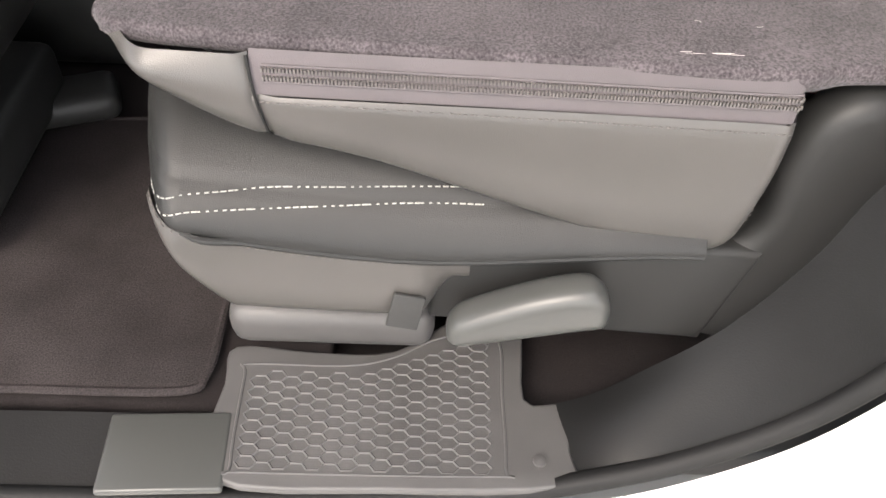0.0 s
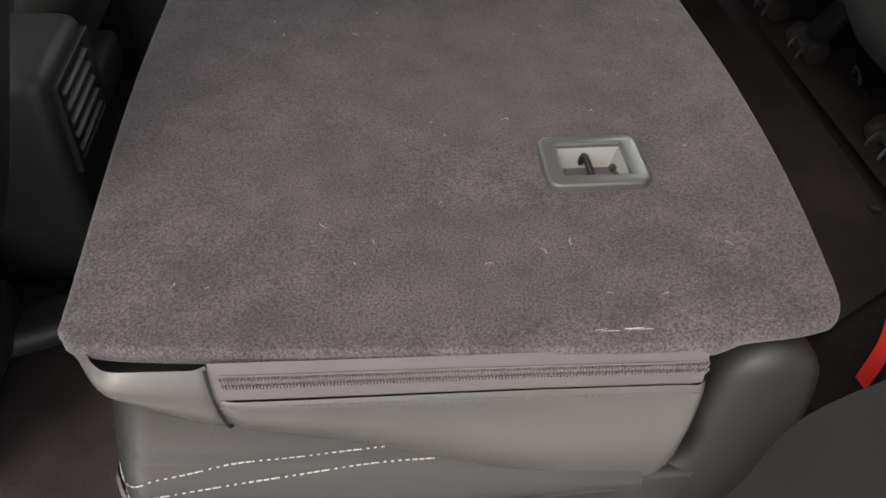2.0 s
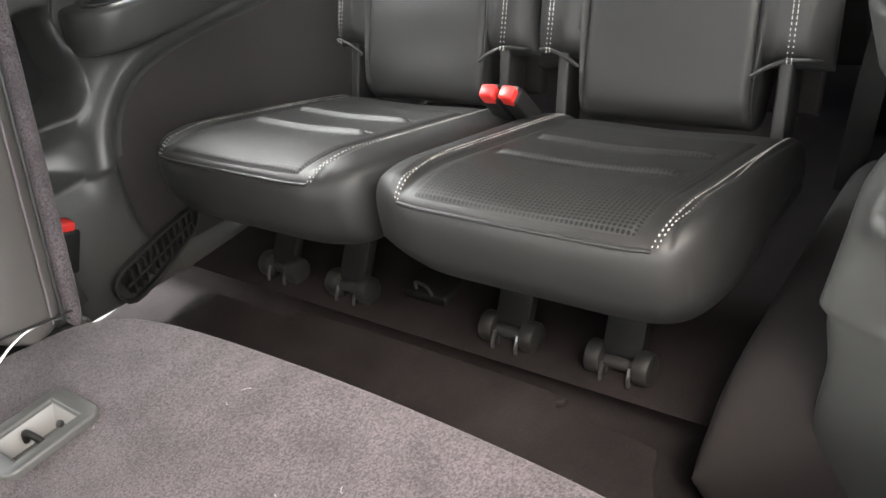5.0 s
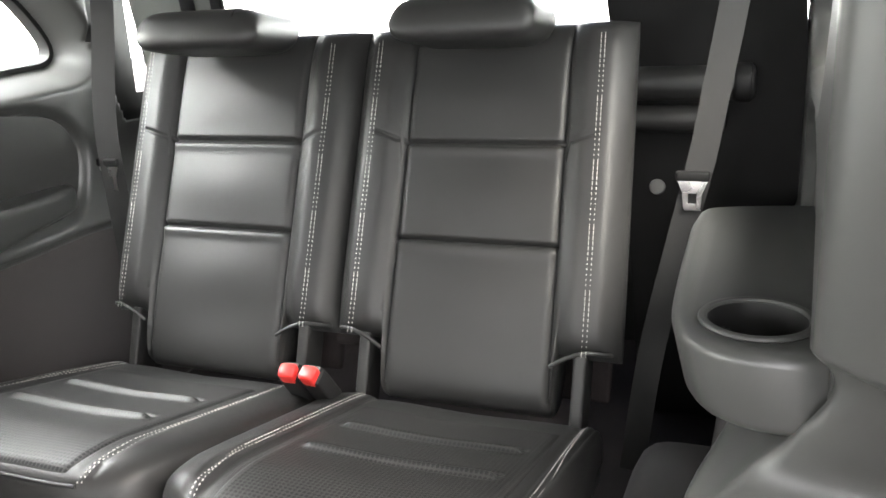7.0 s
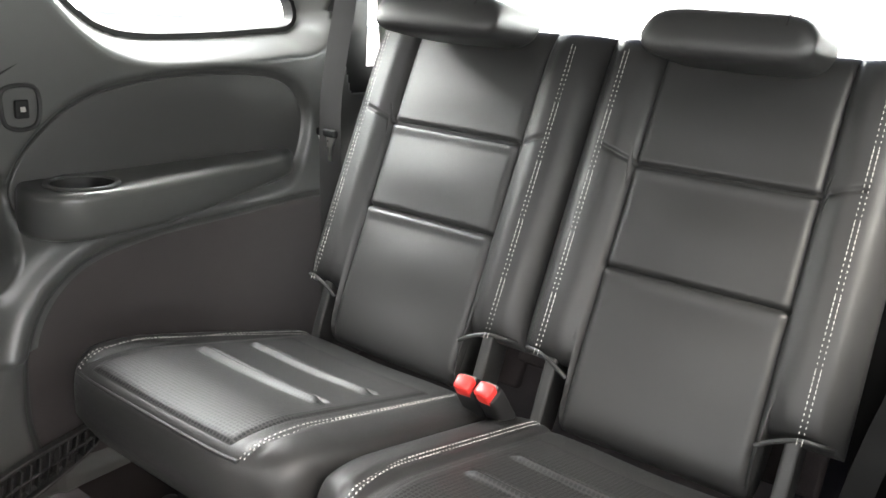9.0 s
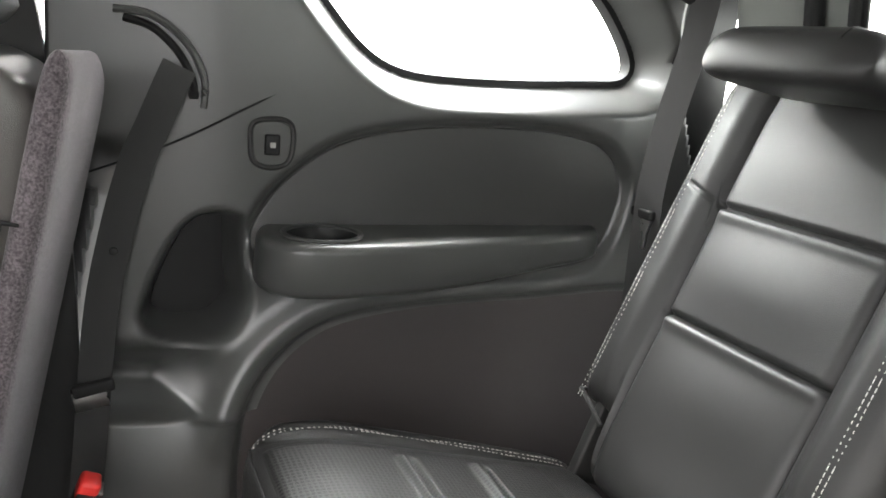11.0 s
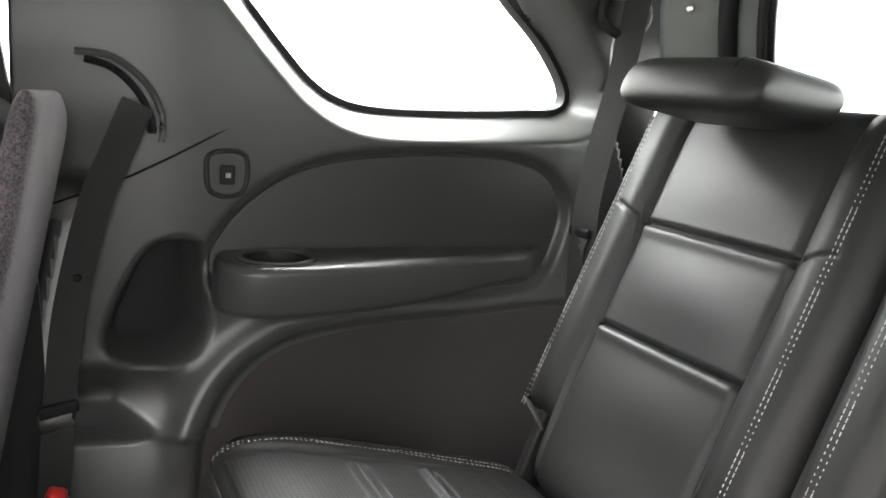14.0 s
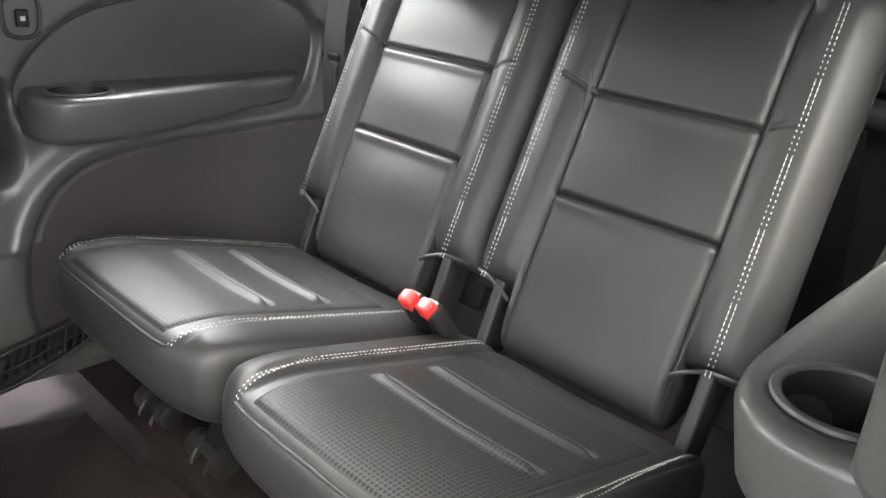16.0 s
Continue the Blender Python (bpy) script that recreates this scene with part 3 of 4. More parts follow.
            n += 0.006 * math.cos(lane / 0.146 * math.pi / 2) * (0.6 + 0.4 * math.cos((s - 0.36) * 2 * math.pi / 0.17))
        elif lane < 0.205:
            n -= 0.006 * groove(s - 0.447 - 0.3 * (lane - 0.146), 0.003)
        return n

    def shell(u, v, w):
        y = 0.257 * v
        low = 0.10 * step(0.585, 0.605, abs(v))
        s = low + (0.665 - low) * (u + 1) / 2
        n = swell(s, y) - 0.004 if w > 0 else 0.0
        return face(s, y, n * max(0.0, w) + (0.045 * w if w > 0 else 0.06 * w) - 0.045)

    part("backrest", pad(shell, 300, 120, 11), LEATHER, root, sharp=80)
    rows = []
    for off in (-0.2095, -0.2025, 0.2025, 0.2095):
        rows.append(([face(0.105 + 0.52 * k / 60, off, swell(0.105 + 0.52 * k / 60, off) + 0.0002) for k in range(61)], OUTB))
    for row in rows:
        part("stitching", stitches([row], 0.006, 0.002, 0.0006), THREAD, root, "pale stitching")
    for sg in (-1, 1):
        pts = [face(0.085, sg * 0.149, 0.004), face(0.10, sg * 0.175, 0.010), face(0.111, sg * 0.205, 0.010), face(0.112, sg * 0.235, -0.006), face(0.112, sg * 0.245, -0.04)]
        part("piping", tube(pts, 0.0035, 8, OUTB), LEATHER, root)
        # Hinge cover that shows below the bolster.
        part("hinge_cover", plate([[(-0.03, -0.05), (0.028, -0.05), (0.032, 0.05), (0.012, 0.11), (-0.032, 0.11)]], 0.022, 0.006, Matrix.Translation(face(0.035, sg * 0.192, -0.05)) @ Matrix(((1, 0, 0.0, 0), (0, 0, -1, 0), (0, 1, 0, 0), (0, 0, 0, 1))) @ pose(0, 0, 0, 0, 0, -20)), PLASTIC, root)
    # Headrest folded forward over the top.
    def head(u, v, w):
        a = (-0.008 if sgn > 0 else 0.0) + (0.130 if sgn > 0 else 0.124) * v
        out = 0.092 + 0.086 * u * (1 - 0.25 * abs(v) ** 7)
        up = 0.622 + 0.038 * w - 0.022 * u
        return face(up, a, out)
    part("headrest", pad(head, 32, 56, 7, 0.42), LEATHER, root, sharp=80)
    seam = []
    for k in range(17):
        u = -0.97 + 1.94 * k / 16
        v = -0.52 - 0.16 * u
        w = (max(0.0, 1 - abs(u) ** 7) * max(0.0, 1 - abs(v) ** 7)) ** 0.42
        seam.append(Vector(head(u, v, w)) + UPB * 0.0004)
    part("headrest_seam", tube(seam, 0.0012, 6, UPB), RUBBER_BLACK, root)
    # Folding legs with rubber feet.
    for y in ((1.088, 0.900) if sgn > 0 else (0.548, 0.356)):
        leg = part("leg", rbox((0.022, 0.064, 0.185), pose(0.694, y, 0.878, 0, 33, 0), 0.006, 2), RUBBER_BLACK, root)
        part("gusset", plate([[(0.62, 0.77), (0.66, 0.775), (0.80, 0.95), (0.73, 0.955)]], 0.008, 0.002, Matrix(((1, 0, 0, 0), (0, 0, -1, y + 0.022), (0, 1, 0, 0), (0, 0, 0, 1)))), RUBBER_BLACK, leg)
        part("pivot", rod(0.011, 0.085, pose(0.637, y, 0.792, 90, 0, 0), 0.002, 16), IRON, leg)
        for o in (-0.038, 0.038):
            part("rubber_foot", rod(0.027, 0.026, pose(0.637, y + o, 0.794, 90, 0, 0), 0.006, 20, 0.92), PLASTIC, leg, "dark grey rubber end disc")
        for o in (-0.022, 0.022):
            part("hook", tube([(0.622, y + o, 0.80), (0.610, y + o, 0.782), (0.611, y + o, 0.762), (0.622, y + o, 0.752)], 0.0035, 6), STEEL if o < 0 and sgn < 0 else IRON, leg)
    part("back_board", rbox((0.02, 0.455, 0.60), Matrix.Translation(face(0.33, 0.0, -0.115)) @ pose(0, 0, 0, 0, 23, 0), 0.008), CARPET_DARK, root)
    if sgn > 0:
        part("centre_filler", rbox((0.03, 0.06, 0.56), Matrix.Translation(face(0.36, 0.698 - yb, -0.09)) @ pose(0, 0, 0, 0, 23, 0), 0.008), CARPET_DARK, root)
    part("seat_pan", rbox((0.40, 0.42, 0.03), pose(0.80, yc, 0.945, 0, 5, 0), 0.01), IRON, root)
    return root


third_row_seat(0.953, 0.972, 1, "black leather third-row seat with pale double stitching")
third_row_seat(0.443, 0.421, -1, "black leather third-row seat with pale double stitching")


def buckle(at, turn, label):
    root = thing("seat_belt_buckle", at, label, "buckle", "seat belt buckles")
    m = pose(*at) @ turn
    part("housing", rbox((0.032, 0.038, 0.080), m @ pose(0, 0, -0.03), 0.006), RUBBER_BLACK, root)
    part("button", rbox((0.026, 0.030, 0.030), m @ pose(-0.004, 0, 0.010), 0.006), RED, root, "red release button")
    part("slot", rbox((0.008, 0.024, 0.004), m @ pose(0.010, 0, 0.0115), 0.001, 1), PLASTIC_GREY, root, "pale grey tongue slot")
    part("stalk", strap([m @ Vector((0, 0, -0.06)), m @ Vector((0.01, 0, -0.10)), m @ Vector((0.03, 0, -0.14))], 0.026, 0.006, (0, 1, 0)), IRON, root)
    return root


buckle((0.905, 0.712, 1.078), pose(0, 0, 0, 0, -38, 6), "black belt buckle with a red button between the third-row seats")
buckle((0.908, 0.672, 1.076), pose(0, 0, 0, 0, -36, -5), "black belt buckle with a red button between the third-row seats")

# ---- second row, folded part ----
folded = thing("folded_second_row_seat", (-0.2, 0.4, 0.52), "second-row seat folded flat with a grey carpeted back", "car seat", "second-row seats")


def seat_top(x, y):
    return 1.009 - 0.0006 * ((x + 0.2) / 0.4) ** 2 - 0.05 * max(0.0, -0.47 - x) ** 1.2


PLAN = smooth_line([(-0.575, 0.06, 0), (-0.57, 0.0, 0), (-0.535, -0.024, 0), (-0.42, -0.040, 0), (-0.15, -0.056, 0), (0.04, -0.064, 0), (0.075, -0.060, 0), (0.10, -0.052, 0), (0.17, -0.045, 0),
                    (0.205, -0.025, 0), (0.222, 0.05, 0), (0.243, 0.24, 0), (0.252, 0.51, 0), (0.24, 0.80, 0), (0.20, 0.925, 0), (0.10, 0.978, 0), (-0.2, 1.045, 0), (-0.46, 1.10, 0), (-0.53, 1.085, 0), (-0.565, 1.0, 0), (-0.585, 0.5, 0)], 5, True)


def bezel_hole(cx, cy):
    return [(cx + sx * 0.048, cy + sy * 0.040) for sx, sy in ((-1, -1), (1, -1), (1, 1), (-1, 1))]


HATCHES = ((0.004, 0.228), (0.018, 0.775))
bm = plate([[(p.x, p.y) for p in PLAN]] + [bezel_hole(*c) for c in HATCHES], 0.022, 0.008, pose(0, 0, 1.001))
for v in bm.verts:
    v.co.z += seat_top(v.co.x, v.co.y) - 1.009
part("carpet_back", bm, CARPET, folded, "grey-mauve carpet on the seat back")
def side_panel(u, v):
    """The near flank of the folded back, bulging outwards, its lower edge sweeping down towards the hinge."""
    x = -0.565 + 0.642 * u
    top = 1.0
    low_line = 0.985 - 0.085 * step(-0.02, 0.25, u) - 0.02 * u - 0.125 * step(0.2, 0.90, u) + 0.10 * step(0.91, 1.01, u) ** 2
    z = top + (low_line - top) * v
    x += -0.012 * v * step(0.85, 1.0, u) - 0.0
    y = -0.040 - 0.024 * u - 0.020 * math.sin(math.pi * min(1, v * 0.9 + 0.1)) + 0.055 * step(0.8, 1.0, v) * v + 0.05 * step(0.10, 0.0, u) ** 2 + 0.045 * step(0.965, 1.0, u)
    return Vector((x, y, z))


def seam_u(v):
    return 0.215 + 0.028 * v


def front_flank(u, v):
    p = side_panel(u * seam_u(v), v)
    p.y += 0.006 * step(0.93, 1.0, u)
    return p


def zip_share(q):
    """The share of the flank's height that the zip band takes: a band of even width."""
    return 0.034 / (1.0 - side_panel(q, 1.0).z)


def rear_flank(u, v):
    q = seam_u(v) + (1 - seam_u(v)) * u
    zv = zip_share(q)
    p = side_panel(q, zv + (1 - zv) * v)
    p.y += 0.006 * step(0.05, 0.0, u) - 0.003 * step(0.0, 0.06, v)
    return p


part("front_flank", grid(front_flank, 24, 20), LEATHER_GREY, folded, "charcoal vinyl flank", sharp=80)
part("rear_flank", grid(rear_flank, 60, 22), LEATHER_GREY, folded, "charcoal vinyl flank", sharp=80)
def tape(u, v):
    q = seam_u(0.1) + (0.985 - seam_u(0.1)) * u
    p = side_panel(q, -0.03 + (zip_share(q) + 0.04) * v)
    p.y += 0.004
    return p
zip_tape = part("zip_tape", grid(tape, 50, 5), ZIP_TAPE, folded, "mauve-grey zip tape")
bm = bmesh.new()
for k in range(150):
    q = 0.235 + 0.735 * k / 149
    for vv in (0.35, 0.55):
        p = side_panel(q, vv * zip_share(q))
        c = bmesh.ops.create_cube(bm, size=1)["verts"]
        bmesh.ops.scale(bm, vec=(0.0016, 0.003, 0.0042), verts=c)
        bmesh.ops.translate(bm, vec=p + Vector((0.001 * (vv > 0.4), 0.0022, 0)), verts=c)
part("zip_teeth", bm, ZIP_TEETH, zip_tape, smooth=False)
for vv in (0.25, 0.65):
    part("zip_cord", tube([side_panel(0.235 + 0.735 * k / 12, vv * zip_share(0.235 + 0.735 * k / 12)) + Vector((0, 0.003, 0)) for k in range(13)], 0.0014, 6), ZIP_TAPE, zip_tape)
rows = [([side_panel(seam_u(0.2) + 0.01 + (0.97 - seam_u(0.2)) * k / 50, zip_share(seam_u(0.2) + 0.01 + (0.97 - seam_u(0.2)) * k / 50) + 0.03) + Vector((0, -0.0035, 0)) for k in range(51)], Vector((0, -1, 0.2))),
        ([side_panel(0.985 - 0.10 * (k / 20) ** 2, 0.55 + 0.42 * k / 20) + Vector((0.001, -0.0006, 0)) for k in range(21)], Vector((0.3, -1, 0.2)))]
for row in rows:
    part("stitching", stitches([row], 0.004, 0.002, 0.0005), ZIP_TEETH, folded)
part("flank_seam", tube([side_panel(seam_u(k / 8), k / 8) + Vector((0, -0.0005, 0)) for k in range(9)], 0.0016, 6), RUBBER_BLACK, folded)
# The padded mass under the carpet.
def mass(u, v, w):
    x = -0.17 + 0.365 * u
    y = 0.49 + 0.49 * v
    q = min(1.0, max(0.0, (x + 0.548) / 0.625))
    low = 0.985 - 0.085 * step(-0.02, 0.25, q) - 0.02 * q - 0.105 * step(0.2, 0.86, q) + 0.01
    top = seat_top(x, y) - 0.02
    return (x, y, (top + low) / 2 + (top - low) / 2 * w)
part("back_padding", pad(mass, 40, 30, 10), LEATHER_GREY, folded)


def hatch(cx, cy):
    """A plastic bezel let into the carpet, with a wire tether anchor in its well."""
    z = seat_top(cx, cy) + 0.006
    def rounded(hx, hy, r):
        out = []
        for qx, qy, a0 in ((1, 1, 0), (-1, 1, 90), (-1, -1, 180), (1, -1, 270)):
            out += [Vector((qx * (hx - r) + r * math.cos(radians(a0 + 18 * k)), qy * (hy - r) + r * math.sin(radians(a0 + 18 * k)), 0)) for k in range(6)]
        return out
    outer = rounded(0.062, 0.050, 0.016)
    inner = [(-0.040, -0.030), (0.040, -0.030), (0.040, 0.032), (-0.040, 0.032)]
    b = part("anchor_bezel", plate([[(p.x + cx, p.y + cy) for p in outer], [(x + cx, y + cy) for x, y in inner]], 0.014, 0.004, pose(0, 0, z)), PLASTIC_SOFT, folded, "grey plastic tether anchor bezel")
    well = bmesh.new()
    top = [well.verts.new((cx + x, cy + y, z)) for x, y in inner]
    low = [well.verts.new((cx + x * 0.62, cy + y * 0.7, z - 0.038)) for x, y in inner]
    for k in range(4):
        well.faces.new((top[k], top[(k + 1) % 4], low[(k + 1) % 4], low[k]))
    well.faces.new(low)
    part("well", well, ALLOY, b, "pale grey well", smooth=False)
    part("tether_wire", tube([(cx - 0.006, cy + 0.028, z - 0.020), (cx - 0.005, cy + 0.022, z - 0.006), (cx - 0.002, cy + 0.012, z - 0.008), (cx + 0.003, cy - 0.004, z - 0.022), (cx + 0.007, cy - 0.018, z - 0.036)], 0.0042, 10), RUBBER_BLACK, b)
    for y in (0.010, -0.006):
        part("rivet", rod(0.005, 0.006, pose(cx + 0.030, cy + y, z - 0.016, 0, -40, 0), 0.001, 12), IRON, b)
    return b


for c in HATCHES:
    hatch(*c)

# Cushion of the folded seat, seen below the back.
def cushion2(u, v, w):
    x = -0.225 + 0.305 * u
    y = 0.47 + 0.49 * v
    top, low = 0.885 - 0.10 * (x + 0.5), 0.70
    return (x, y, (top + low) / 2 + (top - low) / 2 * w)
part("cushion", pad(cushion2, 36, 40, 7, 0.35), LEATHER, folded)


def edge_z(u):
    return 0.822 - 0.042 * math.sin(min(1.0, u / 0.55) * math.pi / 2) + 0.022 * step(0.5, 1.0, u)


def nose(u):
    """How far the flank turns in round the cushion's front end."""
    return 0.085 * max(0.0, 1 - u / 0.085) ** 2


def flank(u, v):
    """The bulging leather side of the cushion, from under the folded back down to the piping."""
    x = -0.565 + 0.583 * u + 0.012 * max(0.0, 1 - u / 0.1) * v
    top = 0.905 - 0.035 * u
    z = top + (edge_z(u) - top) * math.sin(v * math.pi / 2) ** 1.4
    y = 0.03 - 0.118 * math.sin(min(1.0, v * 1.25) * math.pi / 2) + 0.006 * step(0.85, 1.0, v) + nose(u)
    d = abs(v - 0.415)
    y += 0.004 * groove(d, 0.03)
    return Vector((x, y, z))


part("cushion_side", grid(flank, 60, 30), LEATHER, folded, "glossy black leather cushion side", sharp=80)


def valance(u, v):
    x = -0.553 + 0.335 * u
    uu = max(0.0, min(1.0, (x + 0.565) / 0.583))
    top = edge_z(uu)
    dip = 0.665 + 0.155 * max(0.0, 1 - u / 0.25) ** 1.3 + 0.06 * step(0.84, 0.95, u)
    z = top + (dip - top) * v
    y = -0.082 - 0.010 * math.sin(math.pi * v) + 0.035 * step(0.7, 1.0, v) + 0.02 * step(0.82, 0.95, u) + nose(uu)
    return Vector((x, y, z))


part("valance", grid(valance, 60, 18), LEATHER_GREY, folded, "charcoal vinyl seat skirt", sharp=80)
line = [flank(k / 40, 1.0) + Vector((0, -0.003, 0.0)) for k in range(41)]
part("piping", tube(line[::4], 0.0042, 8), LEATHER, folded)
part("stitching", stitches([([valance(k / 40, 0.055) + Vector((0, -0.0012, 0)) for k in range(41)], Vector((0, -1, 0.2)))], 0.006, 0.0025, 0.0007), ZIP_TEETH, folded)
def flank_at(u, z):
    top = 0.905 - 0.035 * u
    k = min(1.0, max(0.0, (z - top) / (edge_z(u) - top)))
    return flank(u, math.asin(k ** (1 / 1.4)) * 2 / math.pi)
for z0 in (0.846, 0.833):
    part("stitching", stitches([([flank_at(0.01 + 0.6 * k / 40, z0 - 0.018 * max(0.0, 1 - k / 7) ** 2) + Vector((0, -0.0008, 0.0008)) for k in range(41)], Vector((0, -1, 0.6)))], 0.006, 0.0016, 0.0008), THREAD, folded, "pale stitching")
part("side_shield", plate([[(-0.26, 0.665), (0.06, 0.64), (0.09, 0.79), (-0.10, 0.80), (-0.26, 0.775)]], 0.03, 0.01, Matrix(((1, 0, 0, 0), (0, 0, -1, -0.055), (0, 1, 0, 0), (0, 0, 0, 1)))), PLASTIC, folded, "black plastic side shield")
part("pull_tab", rbox((0.035, 0.006, 0.045), pose(-0.285, -0.100, 0.715, -12, 12, 0), 0.002), WEBBING, folded, "short grey webbing tab")
# Recliner lever.
lever = smooth_line([(-0.24, 0.690, 0), (-0.235, 0.715, 0), (-0.21, 0.735, 0), (-0.15, 0.765, 0), (-0.10, 0.778, 0), (-0.078, 0.765, 0), (-0.07, 0.74, 0), (-0.075, 0.722, 0), (-0.11, 0.712, 0), (-0.19, 0.690, 0), (-0.225, 0.682, 0)], 5, True)
part("recline_lever", plate([[(p.x, p.y) for p in lever]], 0.045, 0.016, Matrix(((1, 0, 0, 0), (0, 0, -1, -0.105), (0, 1, 0, 0), (0, 0, 0, 1)))), PLASTIC_SOFT, folded, "grey plastic recliner lever")
# Hinge cover and side shield behind the cushion.
hinge = smooth_line([(0.07, 0.80, 0), (0.075, 0.90, 0), (0.09, 0.955, 0), (0.125, 0.982, 0), (0.17, 0.975, 0), (0.195, 0.94, 0), (0.20, 0.85, 0), (0.19, 0.70, 0), (0.15, 0.62, 0), (0.04, 0.64, 0), (-0.08, 0.66, 0), (-0.06, 0.74, 0)], 5, True)
part("hinge_cover", plate([[(p.x, p.y) for p in hinge]], 0.06, 0.022, Matrix(((1, 0, 0, 0), (0, 0, -1, -0.035), (0, 1, 0, 0), (0, 0, 0, 1)))), PLASTIC, folded, "rounded black plastic hinge cover")
part("base_rail", rbox((0.26, 0.10, 0.07), pose(-0.38, 0.02, 0.575), 0.025, 4), RUBBER, folded)
part("base_riser", rbox((0.55, 0.9, 0.20), pose(-0.15, 0.50, 0.62), 0.03), IRON, folded)
part("release_strap", strap([(0.297, 0.0, 0.85), (0.297, -0.004, 0.92), (0.296, 0.006, 0.97), (0.297, 0.004, 0.992), (0.302, -0.006, 0.996), (0.306, -0.016, 0.975), (0.308, -0.027, 0.93), (0.306, -0.030, 0.85)], 0.019, 0.002, (1, 0.2, 0)), RED, folded, "red webbing release strap")

# ---- second row, upright part ----
upright = thing("upright_second_row_seat", (-0.05, 1.16, 0.60), "upright leather second-row seat with a carpeted back", "car seat", "second-row seats")
TILT2 = radians(11)


def lean2(s, y, n):
    """s up the back, n towards the rear."""
    return Vector((0.20 + math.sin(TILT2) * s + math.cos(TILT2) * n, y, 0.99 + math.cos(TILT2) * s - math.sin(TILT2) * n))


def upright_back(u, v, w):
    s = 0.285 + 0.285 * u
    y = 1.162 + 0.192 * v
    n = -0.075 + 0.075 * w
    if w > 0.5:
        n -= 0.0
    return lean2(s, y, n)
part("backrest", pad(upright_back, 30, 30, 12), LEATHER_GREY, upright)
def upright_carpet(u, v, w):
    """Carpet wrapped over the back, thicker towards the door."""
    y = 1.118 + 0.152 * v
    return lean2(0.298 + 0.297 * u - 0.02 * step(0.3, 1.0, v), y, -0.016 + 0.13 * (y - 0.966) + 0.015 * w)
part("carpet_back", pad(upright_carpet, 30, 24, 16, 0.4), CARPET, upright, "grey carpet on the seat back")
for s in (0.03, 0.44):
    part("crease", tube([lean2(s, 0.968, -0.13), lean2(s, 0.966, -0.07), lean2(s, 0.968, -0.02)], 0.002, 6), RUBBER_BLACK, upright)
part("flank_seam", tube([lean2(0.44, 0.967, -0.035), lean2(0.2, 0.966, -0.035), lean2(0.02, 0.968, -0.035)], 0.0025, 6), LEATHER, upright)
part("side_zip", tube([lean2(0.44, 0.967, -0.05), lean2(0.2, 0.966, -0.05), lean2(0.02, 0.968, -0.05)], 0.002, 6), ZIP_TAPE, upright)
def cushion3(u, v, w):
    x, y = -0.18 + 0.30 * u, 1.24 + 0.155 * v
    z = 0.915 + 0.08 * w - 0.14 * (x + 0.2) + (0.012 * step(0.72, 0.9, abs(v)) if w > 0 else 0)
    return (x, y, z)
part("cushion", pad(cushion3, 30, 30, 6), LEATHER, upright)
part("hinge_ring", tube([(0.05, 0.975, 0.99), (0.075, 0.972, 1.015), (0.12, 0.972, 1.03), (0.17, 0.972, 1.02), (0.20, 0.975, 0.99)], 0.0022, 8), STEEL, upright, "bright steel hinge trim")
part("base_riser", rbox((0.45, 0.34, 0.25), pose(-0.12, 1.18, 0.66), 0.03), IRON, upright)
part("hinge_plate", rbox((0.20, 0.03, 0.20), pose(0.11, 0.985, 0.90), 0.02), PLASTIC, upright)
def rest2(u, v, w):
    return lean2(0.605 + 0.035 * w + 0.015 * u, 1.162 + 0.13 * v, -0.15 + 0.08 * u)
part("headrest", pad(rest2, 20, 24, 4), LEATHER, upright)
for y in (1.10, 1.22):
    part("headrest_post", rod(0.006, 0.09, Matrix.Translation(lean2(0.56, y, -0.09)), 0.001, 12), STEEL, upright)
buckle((0.318, 1.20, 1.03), pose(0, 0, 0, 10, 20, 0), "black belt buckle with a red button beside the second-row seat")

# ---- near door opening: step mat, sill, seals ----
mat_plan = smooth_line([(-0.50, -0.215, 0), (-0.505, -0.09, 0), (-0.50, -0.035, 0), (-0.40, -0.04, 0), (-0.30, -0.035, 0), (-0.22, 0.02, 0), (-0.14, 0.02, 0), (-0.138, -0.10, 0), (-0.09, -0.108, 0), (-0.088, -0.17, 0), (-0.10, -0.215, 0), (-0.3, -0.225, 0)], 4, True)
step_mat = thing("sill_mat", (-0.3, -0.1, 0.535), "grey moulded rubber sill mat with a honeycomb relief", "floor mat")
part("mat_sheet", plate([[(p.x, p.y) for p in mat_plan]], 0.014, 0.004, pose(0, 0, 0.545)), RUBBER, step_mat)
part("border_ridge", tube([(-0.478, -0.20, 0.552), (-0.482, -0.08, 0.552), (-0.48, -0.062, 0.552), (-0.36, -0.06, 0.552), (-0.30, -0.045, 0.552), (-0.24, -0.012, 0.552), (-0.17, -0.008, 0.552), (-0.165, -0.1, 0.552), (-0.165, -0.195, 0.552), (-0.18, -0.205, 0.552), (-0.46, -0.208, 0.552)], 0.002, 6, closed=True), RUBBER, step_mat)
hexa = sweep([Vector((0.0125 * math.cos(math.pi / 3 * k), 0.0088 * math.sin(math.pi / 3 * k), 0)) for k in range(6)], [(-0.0016, 0), (0, 0.0016), (0.0016, 0)], (0, 0, 1), True)
hex_mesh = bpy.data.meshes.new("hex_ridge")
hexa.to_mesh(hex_mesh)
hexa.free()
hex_mesh.materials.append(RUBBER)
